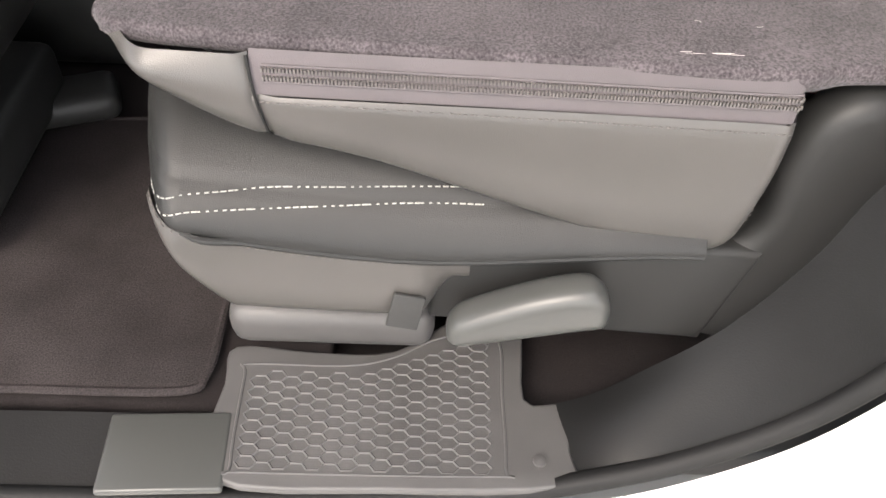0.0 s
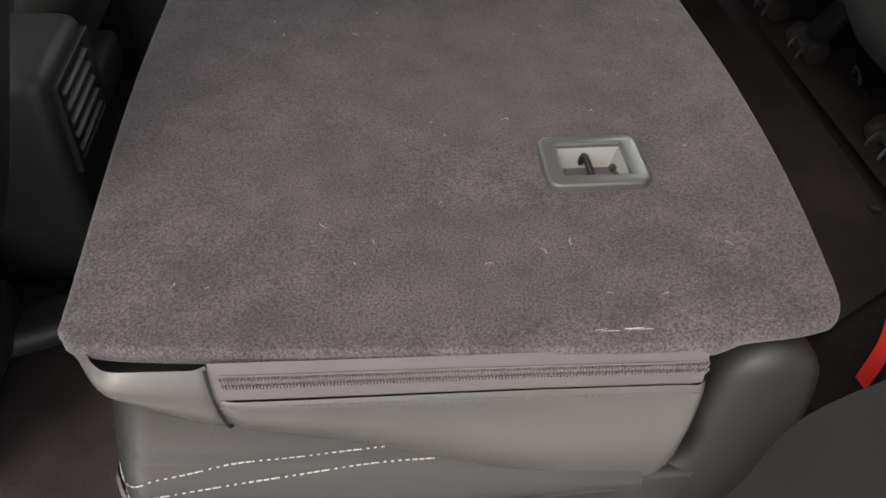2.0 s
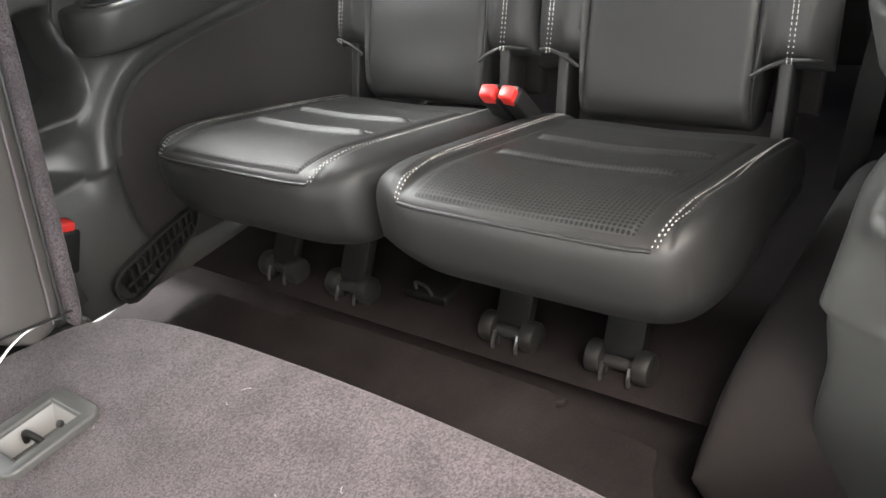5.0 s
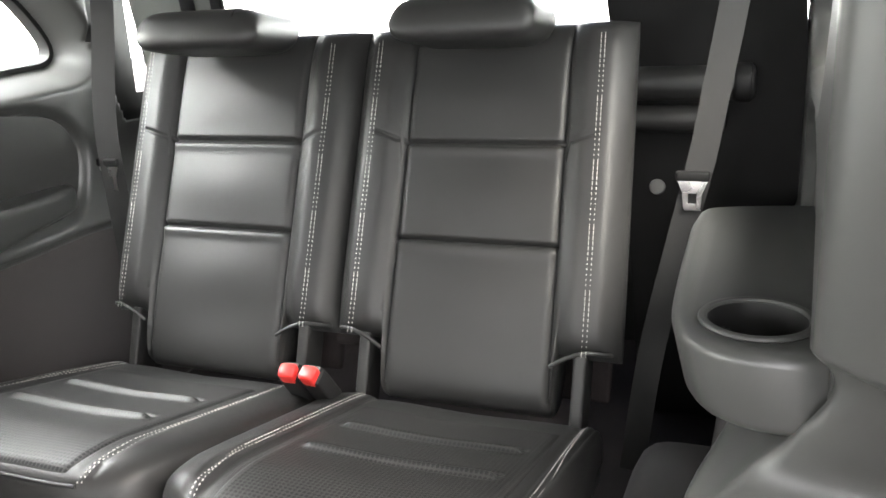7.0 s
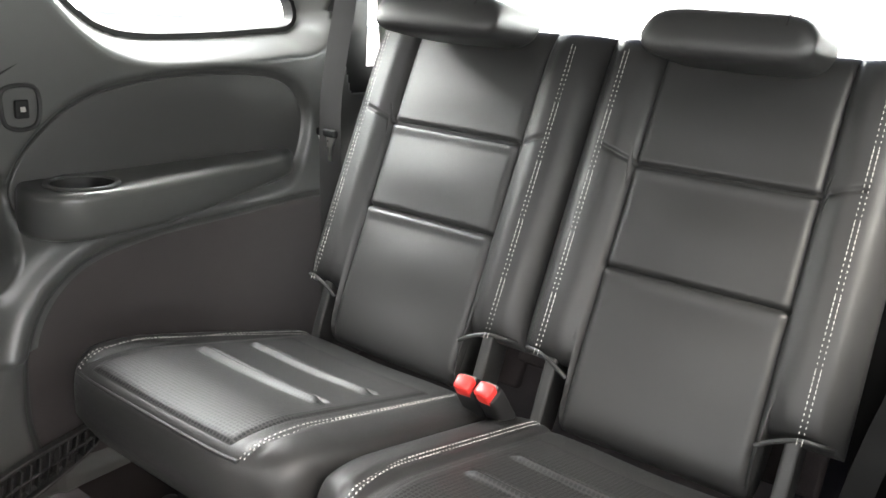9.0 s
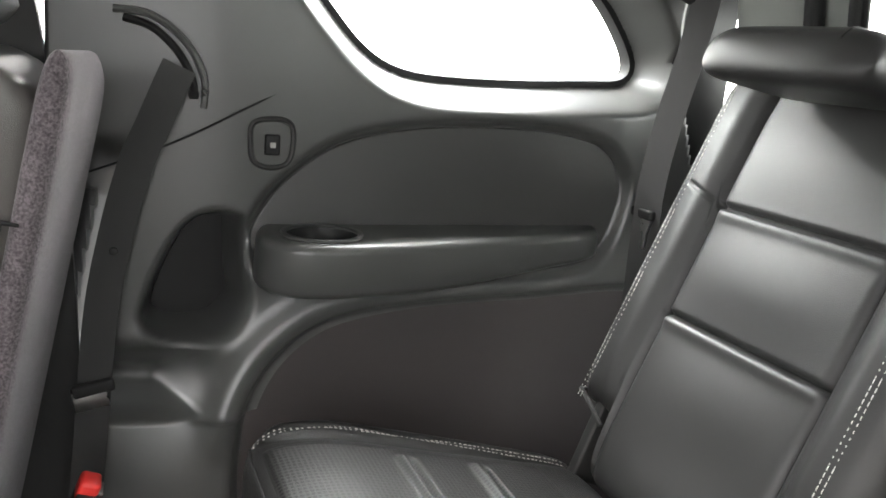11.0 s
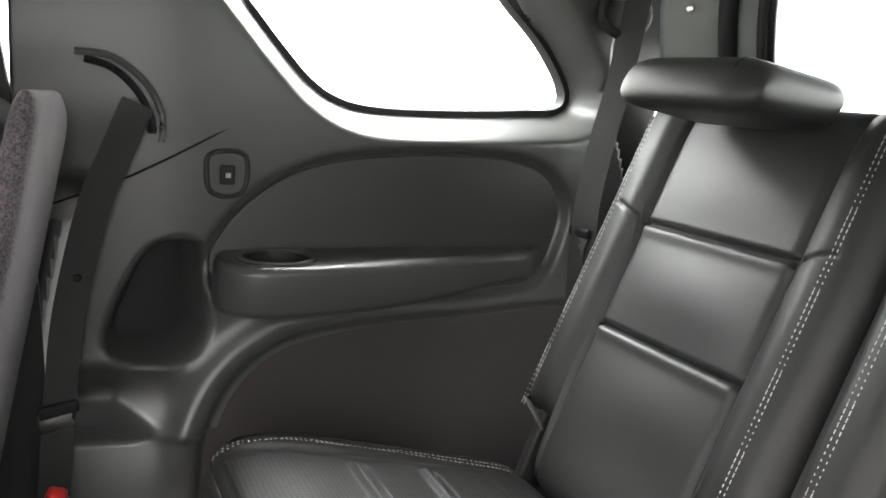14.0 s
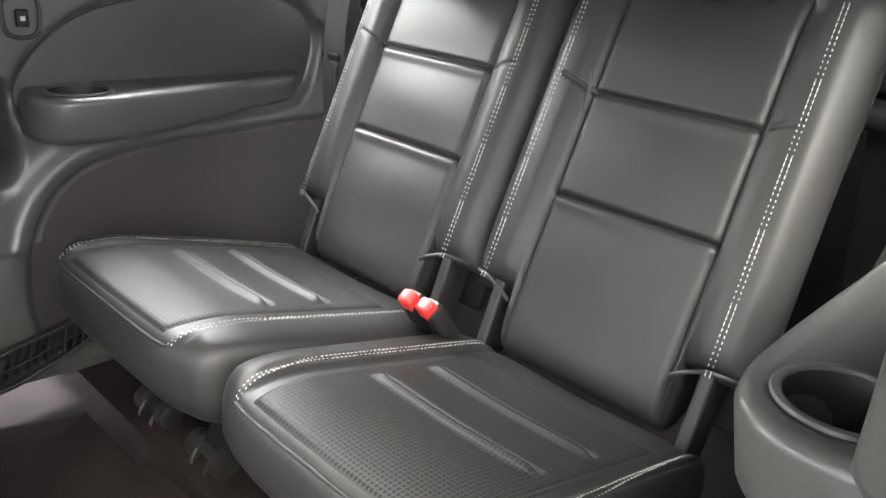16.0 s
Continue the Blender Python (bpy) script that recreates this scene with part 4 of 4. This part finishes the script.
for i in range(16):
    for j in range(13):
        x = -0.462 + 0.0192 * i
        y = -0.196 + 0.0156 * j + (0.0078 if i % 2 else 0)
        if (x < -0.33 and y > -0.075) or (x >= -0.33 and y > -0.075 + 0.45 * (x + 0.33)) or y > -0.02 or x > -0.176:
            continue
        ob = new("hex_ridge", hex_mesh)
        ob.parent = step_mat
        ob.matrix_parent_inverse = Matrix.Translation(step_mat.location).inverted()
        ob.location = (x, y, 0.5522)
part("press_stud", rod(0.008, 0.004, pose(-0.125, -0.185, 0.553), 0.001, 20), RUBBER, step_mat)

floor_mat = thing("floor_mat", (-0.75, 0.15, 0.51), "dark carpet floor mat with a bound edge", "floor mat")
mat2 = smooth_line([(-0.90, 0.36, 0), (-0.80, 0.40, 0), (-0.55, 0.40, 0), (-0.525, 0.30, 0), (-0.525, 0.0, 0), (-0.53, -0.08, 0), (-0.56, -0.105, 0), (-0.75, -0.108, 0), (-1.1, -0.108, 0), (-1.2, -0.05, 0), (-1.15, 0.25, 0), (-0.95, 0.30, 0)], 5, True)
part("mat_carpet", plate([[(p.x, p.y) for p in mat2]], 0.016, 0.005, pose(0, 0, 0.548)), CARPET_MAT, floor_mat)
part("bound_edge", sweep([Vector((p.x, p.y, 0.552)) for p in mat2], circle(0.006, 8), (0, 0, 1), True), CARPET_MAT, floor_mat)
floor_lift = part("footwell_floor", rbox((1.3, 1.5, 0.05), pose(-1.03, 0.63, 0.515), 0.01), CARPET_DARK)
structure(floor_lift, "dark carpeted footwell floor", "floor")

SEAL = smooth_line([(-1.3, -0.235, 0.53), (-0.9, -0.23, 0.52), (-0.5, -0.225, 0.516), (-0.2, -0.215, 0.526), (-0.05, -0.205, 0.556), (0.05, -0.20, 0.605), (0.14, -0.195, 0.68), (0.21, -0.19, 0.79), (0.27, -0.185, 0.92), (0.33, -0.195, 1.08), (0.38, -0.20, 1.3), (0.39, -0.18, 1.6), (0.36, -0.10, 1.84)], 6)
TRIM_IN = smooth_line([(-1.3, -0.14, 0.545), (-0.9, -0.135, 0.545), (-0.5, -0.13, 0.545), (-0.2, -0.115, 0.545), (-0.08, -0.105, 0.56), (0.0, -0.11, 0.645), (0.06, -0.115, 0.73), (0.11, -0.115, 0.84), (0.15, -0.11, 0.95), (0.24, -0.145, 1.1), (0.35, -0.165, 1.3), (0.37, -0.15, 1.6), (0.35, -0.07, 1.84)], 6)
n = len(SEAL) - 1
sill = part("sill_trim", grid(lambda u, v: SEAL[round(u * n)].lerp(TRIM_IN[round(u * n)], v) + Vector((0, 0, 0.022 * math.sin(math.pi * v) * step(-0.10, 0.02, SEAL[round(u * n)].x))), n, 10), SILL)
structure(sill, "black grained plastic door sill and wheel arch trim", "trim")
seal = part("door_seal", sweep(SEAL, circle(0.013, 10), (0, 0, 1)), RUBBER_BLACK)
structure(seal, "black rubber door seal", "trim")
body_side = part("body_side", grid(lambda u, v: SEAL[round(u * n)] + Vector((0.03 * v + 0.18 * v * step(0.45, 0.7, u), -0.02 - 0.22 * math.sin(v * math.pi / 2), -0.012 - 0.03 * v * v - 0.25 * step(0.5, 1.0, v) + 0.02 * step(0.5, 0.9, u))), n, 16), PAINT)
structure(body_side, "white painted door sill of the car body", "car body")
cover = part("sill_cover", rbox((0.14, 0.10, 0.012), pose(-0.555, -0.185, 0.548, 0, 0, 3), 0.004), PLASTIC_SOFT, None)
structure(cover, "grey plastic sill cover piece", "trim")

# ---- far door, pillars, front seats, console ----
door = thing("far_rear_door", (-0.3, 1.45, 0.55), "closed far rear door with a dark moulded panel", "car door")
def door_face(u, v):
    x, z = -0.98 + 1.10 * u, 0.50 + 0.85 * v
    y = 1.45 - 0.03 * step(0.1, 0.45, v) + 0.03 * step(0.85, 1.0, v)
    y += 0.03 * groove(v - 0.52, 0.05) * step(0.1, 0.25, u) * step(0.95, 0.85, u)
    y -= 0.05 * step(0.50, 0.56, v) * step(0.70, 0.60, v) * step(0.05, 0.2, u) * step(1.0, 0.8, u)
    return (x, y, z)
part("door_panel", grid(door_face, 50, 50), PLASTIC_SOFT, door)
part("map_pocket", pad(lambda u, v, w: (-0.35 + 0.36 * u, 1.435 + 0.05 * -abs(w) * 0.6 + 0.01, 0.79 + 0.13 * v), 24, 16, 6), LEATHER_GREY, door, "padded charcoal armrest and pocket")
part("armrest", pad(lambda u, v, w: (-0.28 + 0.36 * u, 1.395 + 0.045 * w, 0.985 + 0.085 * v + 0.03 * u), 30, 20, 6), LEATHER_GREY, door, "padded charcoal armrest")
part("pull_cup", rbox((0.11, 0.012, 0.04), pose(-0.02, 1.352, 0.975, 0, -5, 0), 0.006), RUBBER_BLACK, door, "dark recessed pull cup")
part("door_handle", rbox((0.10, 0.015, 0.025), pose(-0.05, 1.41, 1.19, 0, -6, 0), 0.007), STEEL, door, "bright metal trim strip")
part("trim_strip", rbox((0.75, 0.012, 0.018), pose(-0.35, 1.412, 1.14, 0, -4, 0), 0.005), STEEL, door)
pane = part("door_glass", rbox((0.95, 0.005, 0.48), pose(-0.38, 1.46, 1.58), 0.001), GLASS, door)
pane.visible_shadow = False
for name, pts, w in (("pillar_c_far", [(0.20, 1.44, 0.5), (0.21, 1.44, 1.0), (0.19, 1.43, 1.4), (0.12, 1.36, 1.88)], 0.20), ("pillar_c_near", [(0.43, -0.14, 0.7), (0.43, -0.165, 1.2), (0.43, -0.15, 1.6), (0.41, -0.07, 1.86)], 0.14), ("pillar_b_far", [(-0.93, 1.46, 0.5), (-0.93, 1.46, 1.3), (-0.88, 1.36, 1.88)], 0.12)):
    ob = part(name, strap(pts, 0.05, w, (1, 0, 0)), PLASTIC)
    structure(ob, "dark moulded pillar cover", "pillar")
front_door = part("far_front_door", rbox((1.15, 0.05, 0.90), pose(-1.46, 1.50, 0.93), 0.02), PLASTIC)
structure(front_door, "dark panel of the closed far front door", "car door")
arch = part("wheel_arch_cover", pad(lambda u, v, w: (0.88 + 0.38 * u, 0.05 + 0.145 * v, 0.76 + 0.16 * w), 30, 16, 6), LINING)
structure(arch, "dark lined wheel arch cover beside the third row", "trim")
for name, y in (("roof_rail_far", 1.37), ("roof_rail_near", -0.02)):
    ob = part(name, tube([(-1.7, y, 1.80), (-0.8, y, 1.875), (0.3, y, 1.885), (0.9, y, 1.88), (1.25, y, 1.86)], 0.045, 12), HEADLINER)
    structure(ob, "pale cloth-covered roof rail", "trim")


def front_seat(y, label):
    root = thing("front_seat", (-0.95, y, 0.55), label, "car seat", "front seats")
    def back(u, v, w):
        s = 0.34 + 0.34 * u
        return (-0.90 + 0.30 * s + (0.075 * w), y + 0.235 * v * (1 - 0.12 * step(0.2, 1, u)), 0.72 + 0.92 * s)
    part("backrest", pad(back, 24, 24, 5), LEATHER, root)
    part("headrest", pad(lambda u, v, w: (-0.67 + 0.045 * w + 0.02 * u, y + 0.13 * v, 1.50 + 0.09 * u), 18, 18, 3.5), LEATHER, root)
    part("cushion", pad(lambda u, v, w: (-1.15 + 0.27 * u, y + 0.24 * v, 0.82 + 0.08 * w), 18, 18, 5), LEATHER, root)
    part("seat_rail", rbox((0.55, 0.36, 0.10), pose(-1.12, y, 0.63), 0.02), PLASTIC, root)
    for o in (-0.05, 0.05):
        part("headrest_post", rod(0.006, 0.12, pose(-0.685, y + o, 1.39), 0.001, 12), STEEL, root)
    return root


front_seat(0.26, "black leather front seat seen from behind")
front_seat(1.09, "black leather front seat seen from behind")
console = thing("centre_console", (-1.0, MID, 0.54), "black centre console with rear air outlets", "console")
part("console_body", rbox((0.55, 0.24, 0.42), pose(-1.02, MID, 0.75), 0.03), PLASTIC, console)
for k in range(5):
    part("outlet_slat", rbox((0.012, 0.15, 0.010), pose(-0.742, MID, 0.80 + 0.026 * k, 0, 25, 0), 0.003), IRON, console)
part("outlet_frame", plate([[(-0.10, -0.08), (0.10, -0.08), (0.10, 0.08), (-0.10, 0.08)], [(-0.085, -0.065), (0.085, -0.065), (0.085, 0.065), (-0.085, 0.065)]], 0.012, 0.003, Matrix(((0, 0, 1, -0.742), (1, 0, 0, MID), (0, 1, 0, 0.855), (0, 0, 0, 1)))), PLASTIC, console)
rail = thing("seat_rail_cover", (-0.86, 0.38, 0.56), "black plastic seat rail cover on the footwell floor", "rail cover")
part("cover_shell", rbox((0.20, 0.09, 0.05), pose(-0.86, 0.40, 0.585, 0, 0, 20), 0.02), PLASTIC, rail)
part("wire_loom", tube([(-0.95, 0.36, 0.60), (-0.9, 0.34, 0.585), (-0.86, 0.36, 0.58)], 0.006, 8), IRON, rail)
dash = part("firewall", rbox((0.1, 1.5, 1.0), pose(-1.95, MID, 0.95), 0.02), PLASTIC)
structure(dash, "dark dashboard and firewall at the car's front", "dashboard")

# ---- cargo end: pillars round the tailgate, blind roller, belts ----
def pillar_d(u, v):
    """The far rear pillar, turned in towards the opening and leaning back below."""
    z = 0.85 + 1.05 * v
    back = 0.42 * max(0.0, 1.75 - z)
    x, y = 1.295 + 0.085 * u + back, 1.30 - 0.175 * u + 0.22 * max(0.0, 1.75 - z)
    y -= 0.010 * math.sin(math.pi * min(1.0, u / 0.55))
    return (x, min(y, 1.40), z)


ob = part("pillar_d_far", grid(pillar_d, 24, 24), PILLAR)
structure(ob, "pale grey-green moulded rear pillar cover", "pillar")
solid = ob.modifiers.new("thickness", "SOLIDIFY")
solid.thickness, solid.offset = 0.03, 1
for name, u, r, mat in (("pillar_seal", 0.62, 0.016, RUBBER_BLACK), ("tailgate_seal", 0.93, 0.011, RUBBER_BLACK), ("pillar_edge", 1.0, 0.006, SILL)):
    ob = part(name, tube([Vector(pillar_d(u, k / 8)) + Vector((-0.006, -0.008, 0)) for k in range(9)], r, 10, (1, 0, 0)), mat)
    structure(ob, "black rubber seal down the rear pillar", "trim")
ob = part("pillar_d_near", strap([(1.62, 0.06, 0.8), (1.60, 0.10, 1.4), (1.50, 0.14, 1.88)], 0.34, 0.24, (1, 0, 0)), SILL)
structure(ob, "black moulded rear pillar cover", "pillar")
screw = thing("trim_screw", (1.30, 1.27, 1.79), "small steel screw in the rear pillar cover", "screw")
part("screw_head", rod(0.007, 0.006, Matrix.Translation(Vector(pillar_d(0.25, 0.88)) + Vector((-0.006, -0.006, 0))) @ pose(0, 0, 0, 0, 0, 26) @ pose(0, 0, 0, 0, 90, 0), 0.002, 14), STEEL, screw)
# Added closed, so its lower panel blocks daylight behind the third row.
tailgate = thing("tailgate", (1.95, MID, 0.80), "tailgate added to keep daylight out of the cargo end, with a wide rear window", "tailgate")
part("cargo_light_block", rbox((0.06, 1.50, 0.60), pose(1.86, MID, 1.08, 0, -6, 0), 0.025), PLASTIC, tailgate)
tail_frame = part("window_frame", plate([[(-0.75, 0.0), (0.75, 0.0), (0.71, 0.62), (-0.71, 0.62)], [(-0.68, 0.05), (0.68, 0.05), (0.645, 0.585), (-0.645, 0.585)]], 0.04, 0.012, Matrix(((0, -0.584, 0.811, 1.85), (1, 0, 0, MID), (0, 0.811, 0.584, 1.38), (0, 0, 0, 1)))), PLASTIC, tailgate)
pane = part("pane", plate([[(-0.70, 0.03), (0.70, 0.03), (0.665, 0.60), (-0.665, 0.60)]], 0.005, 0.001, Matrix(((0, -0.584, 0.811, 1.85), (1, 0, 0, MID), (0, 0.811, 0.584, 1.38), (0, 0, 0, 1)))), GLASS, tail_frame)
pane.visible_shadow = False
blind = thing("cargo_blind", (1.44, MID, 1.47), "black cargo blind rolled into its cassette", "cargo blind")
part("cassette", rod(0.032, 1.30, pose(1.45, MID, 1.497, 90, 0, 0), 0.01, 24), PLASTIC, blind)
part("end_cap", rod(0.036, 0.03, pose(1.45, 0.045, 1.497, 90, 0, 0), 0.006, 24), RUBBER_BLACK, blind)
part("end_cap", rod(0.036, 0.03, pose(1.45, 1.305, 1.497, 90, 0, 0), 0.006, 24), RUBBER_BLACK, blind)
part("blind_roll", rod(0.026, 1.20, pose(1.455, MID, 1.43, 90, 0, 0), 0.008, 24), PLASTIC, blind)


def seat_belt(points, tongue, label, facing):
    root = thing("seat_belt", points[-1], label, "seat belt", "seat belts")
    part("webbing", strap(points, 0.046, 0.0022, facing), WEBBING, root)
    if tongue is not None:
        m = pose(*tongue)
        part("tongue_cover", rbox((0.012, 0.058, 0.018), m @ pose(0, 0, 0.012), 0.005), RUBBER_BLACK, root)
        part("tongue", plate([[(-0.026, 0.005), (0.026, 0.005), (0.017, -0.018), (0.015, -0.048), (-0.015, -0.048), (-0.017, -0.018)], [(-0.007, -0.018), (0.007, -0.018), (0.007, -0.036), (-0.007, -0.036)]], 0.0035, 0.001, m @ Matrix(((0, 0, 1, 0), (1, 0, 0, 0), (0, 1, 0, 0), (0, 0, 0, 1)))), STEEL, root, "bright steel belt tongue")
    return root


seat_belt([(1.30, 0.035, 1.84), (1.285, 0.055, 1.66), (1.28, 0.08, 1.50), (1.28, 0.10, 1.38), (1.275, 0.135, 1.22), (1.26, 0.175, 1.02), (1.23, 0.20, 0.80)], (1.272, 0.112, 1.345), "grey seat belt hanging beside the third-row seat with a steel tongue", (-1, -0.1, 0.1))
seat_belt([(1.28, 1.335, 1.84), (1.25, 1.33, 1.66), (1.22, 1.325, 1.54), (1.20, 1.32, 1.44), (1.19, 1.31, 1.36), (1.18, 1.29, 1.15), (1.17, 1.27, 0.9)], (1.185, 1.315, 1.36), "grey seat belt hanging beside the third-row seat with a steel tongue", (-0.7, -0.7, 0.1))
seat_belt([(0.435, 1.372, 1.555), (0.42, 1.368, 1.52), (0.40, 1.366, 1.47), (0.38, 1.368, 1.42), (0.355, 1.37, 1.32), (0.335, 1.372, 1.20), (0.32, 1.375, 1.0), (0.31, 1.375, 0.85)], None, "grey seat belt running down the pillar beside the second-row seat", (-0.2, -1, 0))
second_belt = bpy.data.objects["seat_belt.002"]
part("belt_button", rod(0.006, 0.006, pose(0.352, 1.366, 1.30, 90, 0, 0), 0.002, 14), RUBBER_BLACK, second_belt, "small black stop button")
part("tongue_cover", rbox((0.058, 0.014, 0.020), pose(0.325, 1.368, 1.10, 0, -12, 0), 0.005), RUBBER_BLACK, second_belt)
part("tongue", rbox((0.046, 0.004, 0.030), pose(0.322, 1.364, 1.085, 0, -12, 0), 0.0015, 2), STEEL, second_belt, "bright steel belt tongue")
ring = thing("belt_anchor", (1.26, 1.36, 1.76), "black round belt guide on the rear pillar cover", "belt anchor")
part("anchor_ring", tube([(1.26 + 0.05 * math.cos(k * math.pi / 6), 1.352, 1.765 + 0.038 * math.sin(k * math.pi / 6)) for k in range(12)], 0.009, 10, (0, 1, 0), closed=True), RUBBER_BLACK, ring)
part("anchor_plate", rod(0.042, 0.012, pose(1.26, 1.362, 1.765, 90, 0, 0), 0.004, 24), PLASTIC, ring)
knob = thing("release_knob", (1.50, 0.20, 1.29), "round grey knob on the cargo side trim", "knob")
part("knob_cap", rod(0.016, 0.02, pose(1.49, 0.20, 1.29, 0, 90, 0), 0.006, 24), PLASTIC_GREY, knob)
part("knob_stem", rod(0.009, 0.05, pose(1.52, 0.20, 1.29, 0, 90, 0), 0.002, 16), IRON, knob)
slot = thing("belt_guide", (0.42, 1.38, 1.52), "curved dark slot where the belt leaves the pillar", "belt guide")
part("slot_mouth", tube([(0.365, 1.392, 1.612), (0.40, 1.387, 1.603), (0.432, 1.383, 1.575), (0.452, 1.381, 1.54), (0.455, 1.381, 1.512)], 0.009, 10, squash=0.6), RUBBER_BLACK, slot)
part("slot_rim", tube([(0.352, 1.390, 1.622), (0.40, 1.383, 1.618), (0.445, 1.380, 1.585), (0.468, 1.378, 1.54), (0.468, 1.379, 1.50)], 0.005, 8), PLASTIC_SOFT, slot)

# ---- third-row floor mat and striker ----
mat3 = thing("rear_floor_mat", (0.42, 0.72, 0.70), "thin dark carpet mat in front of the third row", "floor mat")
m3 = smooth_line([(0.26, 0.24, 0), (0.50, 0.245, 0), (0.54, 0.28, 0), (0.55, 0.42, 0), (0.575, 0.45, 0), (0.575, 0.95, 0), (0.55, 1.00, 0), (0.55, 1.18, 0), (0.52, 1.21, 0), (0.26, 1.22, 0)], 4, True)
part("mat_carpet", plate([[(p.x, p.y) for p in m3]], 0.012, 0.004, pose(0, 0, 0.708, 0, -4.5, 0)), CARPET_DARK, mat3)
latch = thing("floor_striker", (0.68, 0.70, 0.775), "black striker plate with a steel loop under the seats", "striker")
part("plate", rbox((0.07, 0.10, 0.02), pose(0.70, 0.755, 0.787), 0.006), RUBBER_BLACK, latch)
part("loop", tube([(0.67, 0.735, 0.79), (0.665, 0.74, 0.812), (0.67, 0.77, 0.814), (0.675, 0.775, 0.79)], 0.003, 8), STEEL, latch)

# ---- carpet pile and lint on the folded back ----
rng = random.Random(4)
seeded = np.random.RandomState(4)
px, py = seeded.uniform(-0.575, 0.25, 110000), seeded.uniform(-0.06, 1.08, 110000)
keep = signed(PLAN, px, py) < -0.003
for cx, cy in HATCHES:
    keep &= ~((np.abs(px - cx) < 0.062) & (np.abs(py - cy) < 0.05))
verts, faces = [], []
for x, y in zip(px[keep][:75000].tolist(), py[keep][:75000].tolist()):
    z = seat_top(x, y) + 0.0022
    a, tall, out = rng.uniform(0, 6.283), rng.uniform(0.0010, 0.0024), rng.uniform(0.001, 0.003)
    c, sn = math.cos(a), math.sin(a)
    k = len(verts)
    verts += [(x - 0.0004 * sn, y + 0.0004 * c, z), (x + 0.0004 * sn, y - 0.0004 * c, z), (x + out * c, y + out * sn, z + tall)]
    faces.append((k, k + 1, k + 2))
me = bpy.data.meshes.new("pile")
me.from_pydata(verts, [], faces)
tagged(link_mesh("carpet_fibre", me, CARPET, folded, "", False), kind="stuff")
bm = bmesh.new()
for k in range(38):
    x, y = rng.uniform(-0.5, 0.2), rng.uniform(0.0, 0.9)
    a, size, bend = rng.uniform(0, 6.3), rng.uniform(0.003, 0.012), rng.uniform(-1.5, 1.5)
    z = seat_top(x, y) + 0.0045
    pts = [Vector((x + size * t * math.cos(a + bend * t), y + size * t * math.sin(a + bend * t), z)) for t in (0, 0.33, 0.66, 1)]
    one = sweep(pts, circle(0.00018, 4))
    me = bpy.data.meshes.new("fibre")
    one.to_mesh(me)
    one.free()
    bm.from_mesh(me)
    bpy.data.meshes.remove(me)
for k in range(7):
    t0 = rng.uniform(-0.055, 0.0)
    y0 = -0.040 + rng.uniform(-0.002, 0.002)
    one = sweep([Vector((t0, y0, seat_top(t0, y0) + 0.0035)), Vector((t0 + rng.uniform(0.008, 0.02), y0 + rng.uniform(-0.001, 0.001), seat_top(t0, y0) + 0.0038))], circle(0.0002, 4))
    me = bpy.data.meshes.new("fibre")
    one.to_mesh(me)
    one.free()
    bm.from_mesh(me)
    bpy.data.meshes.remove(me)
lint = part("lint", bm, LINT, None, "")
tagged(lint, "stray pale fibres lying on the seat carpet", "lint", kind="stuff")
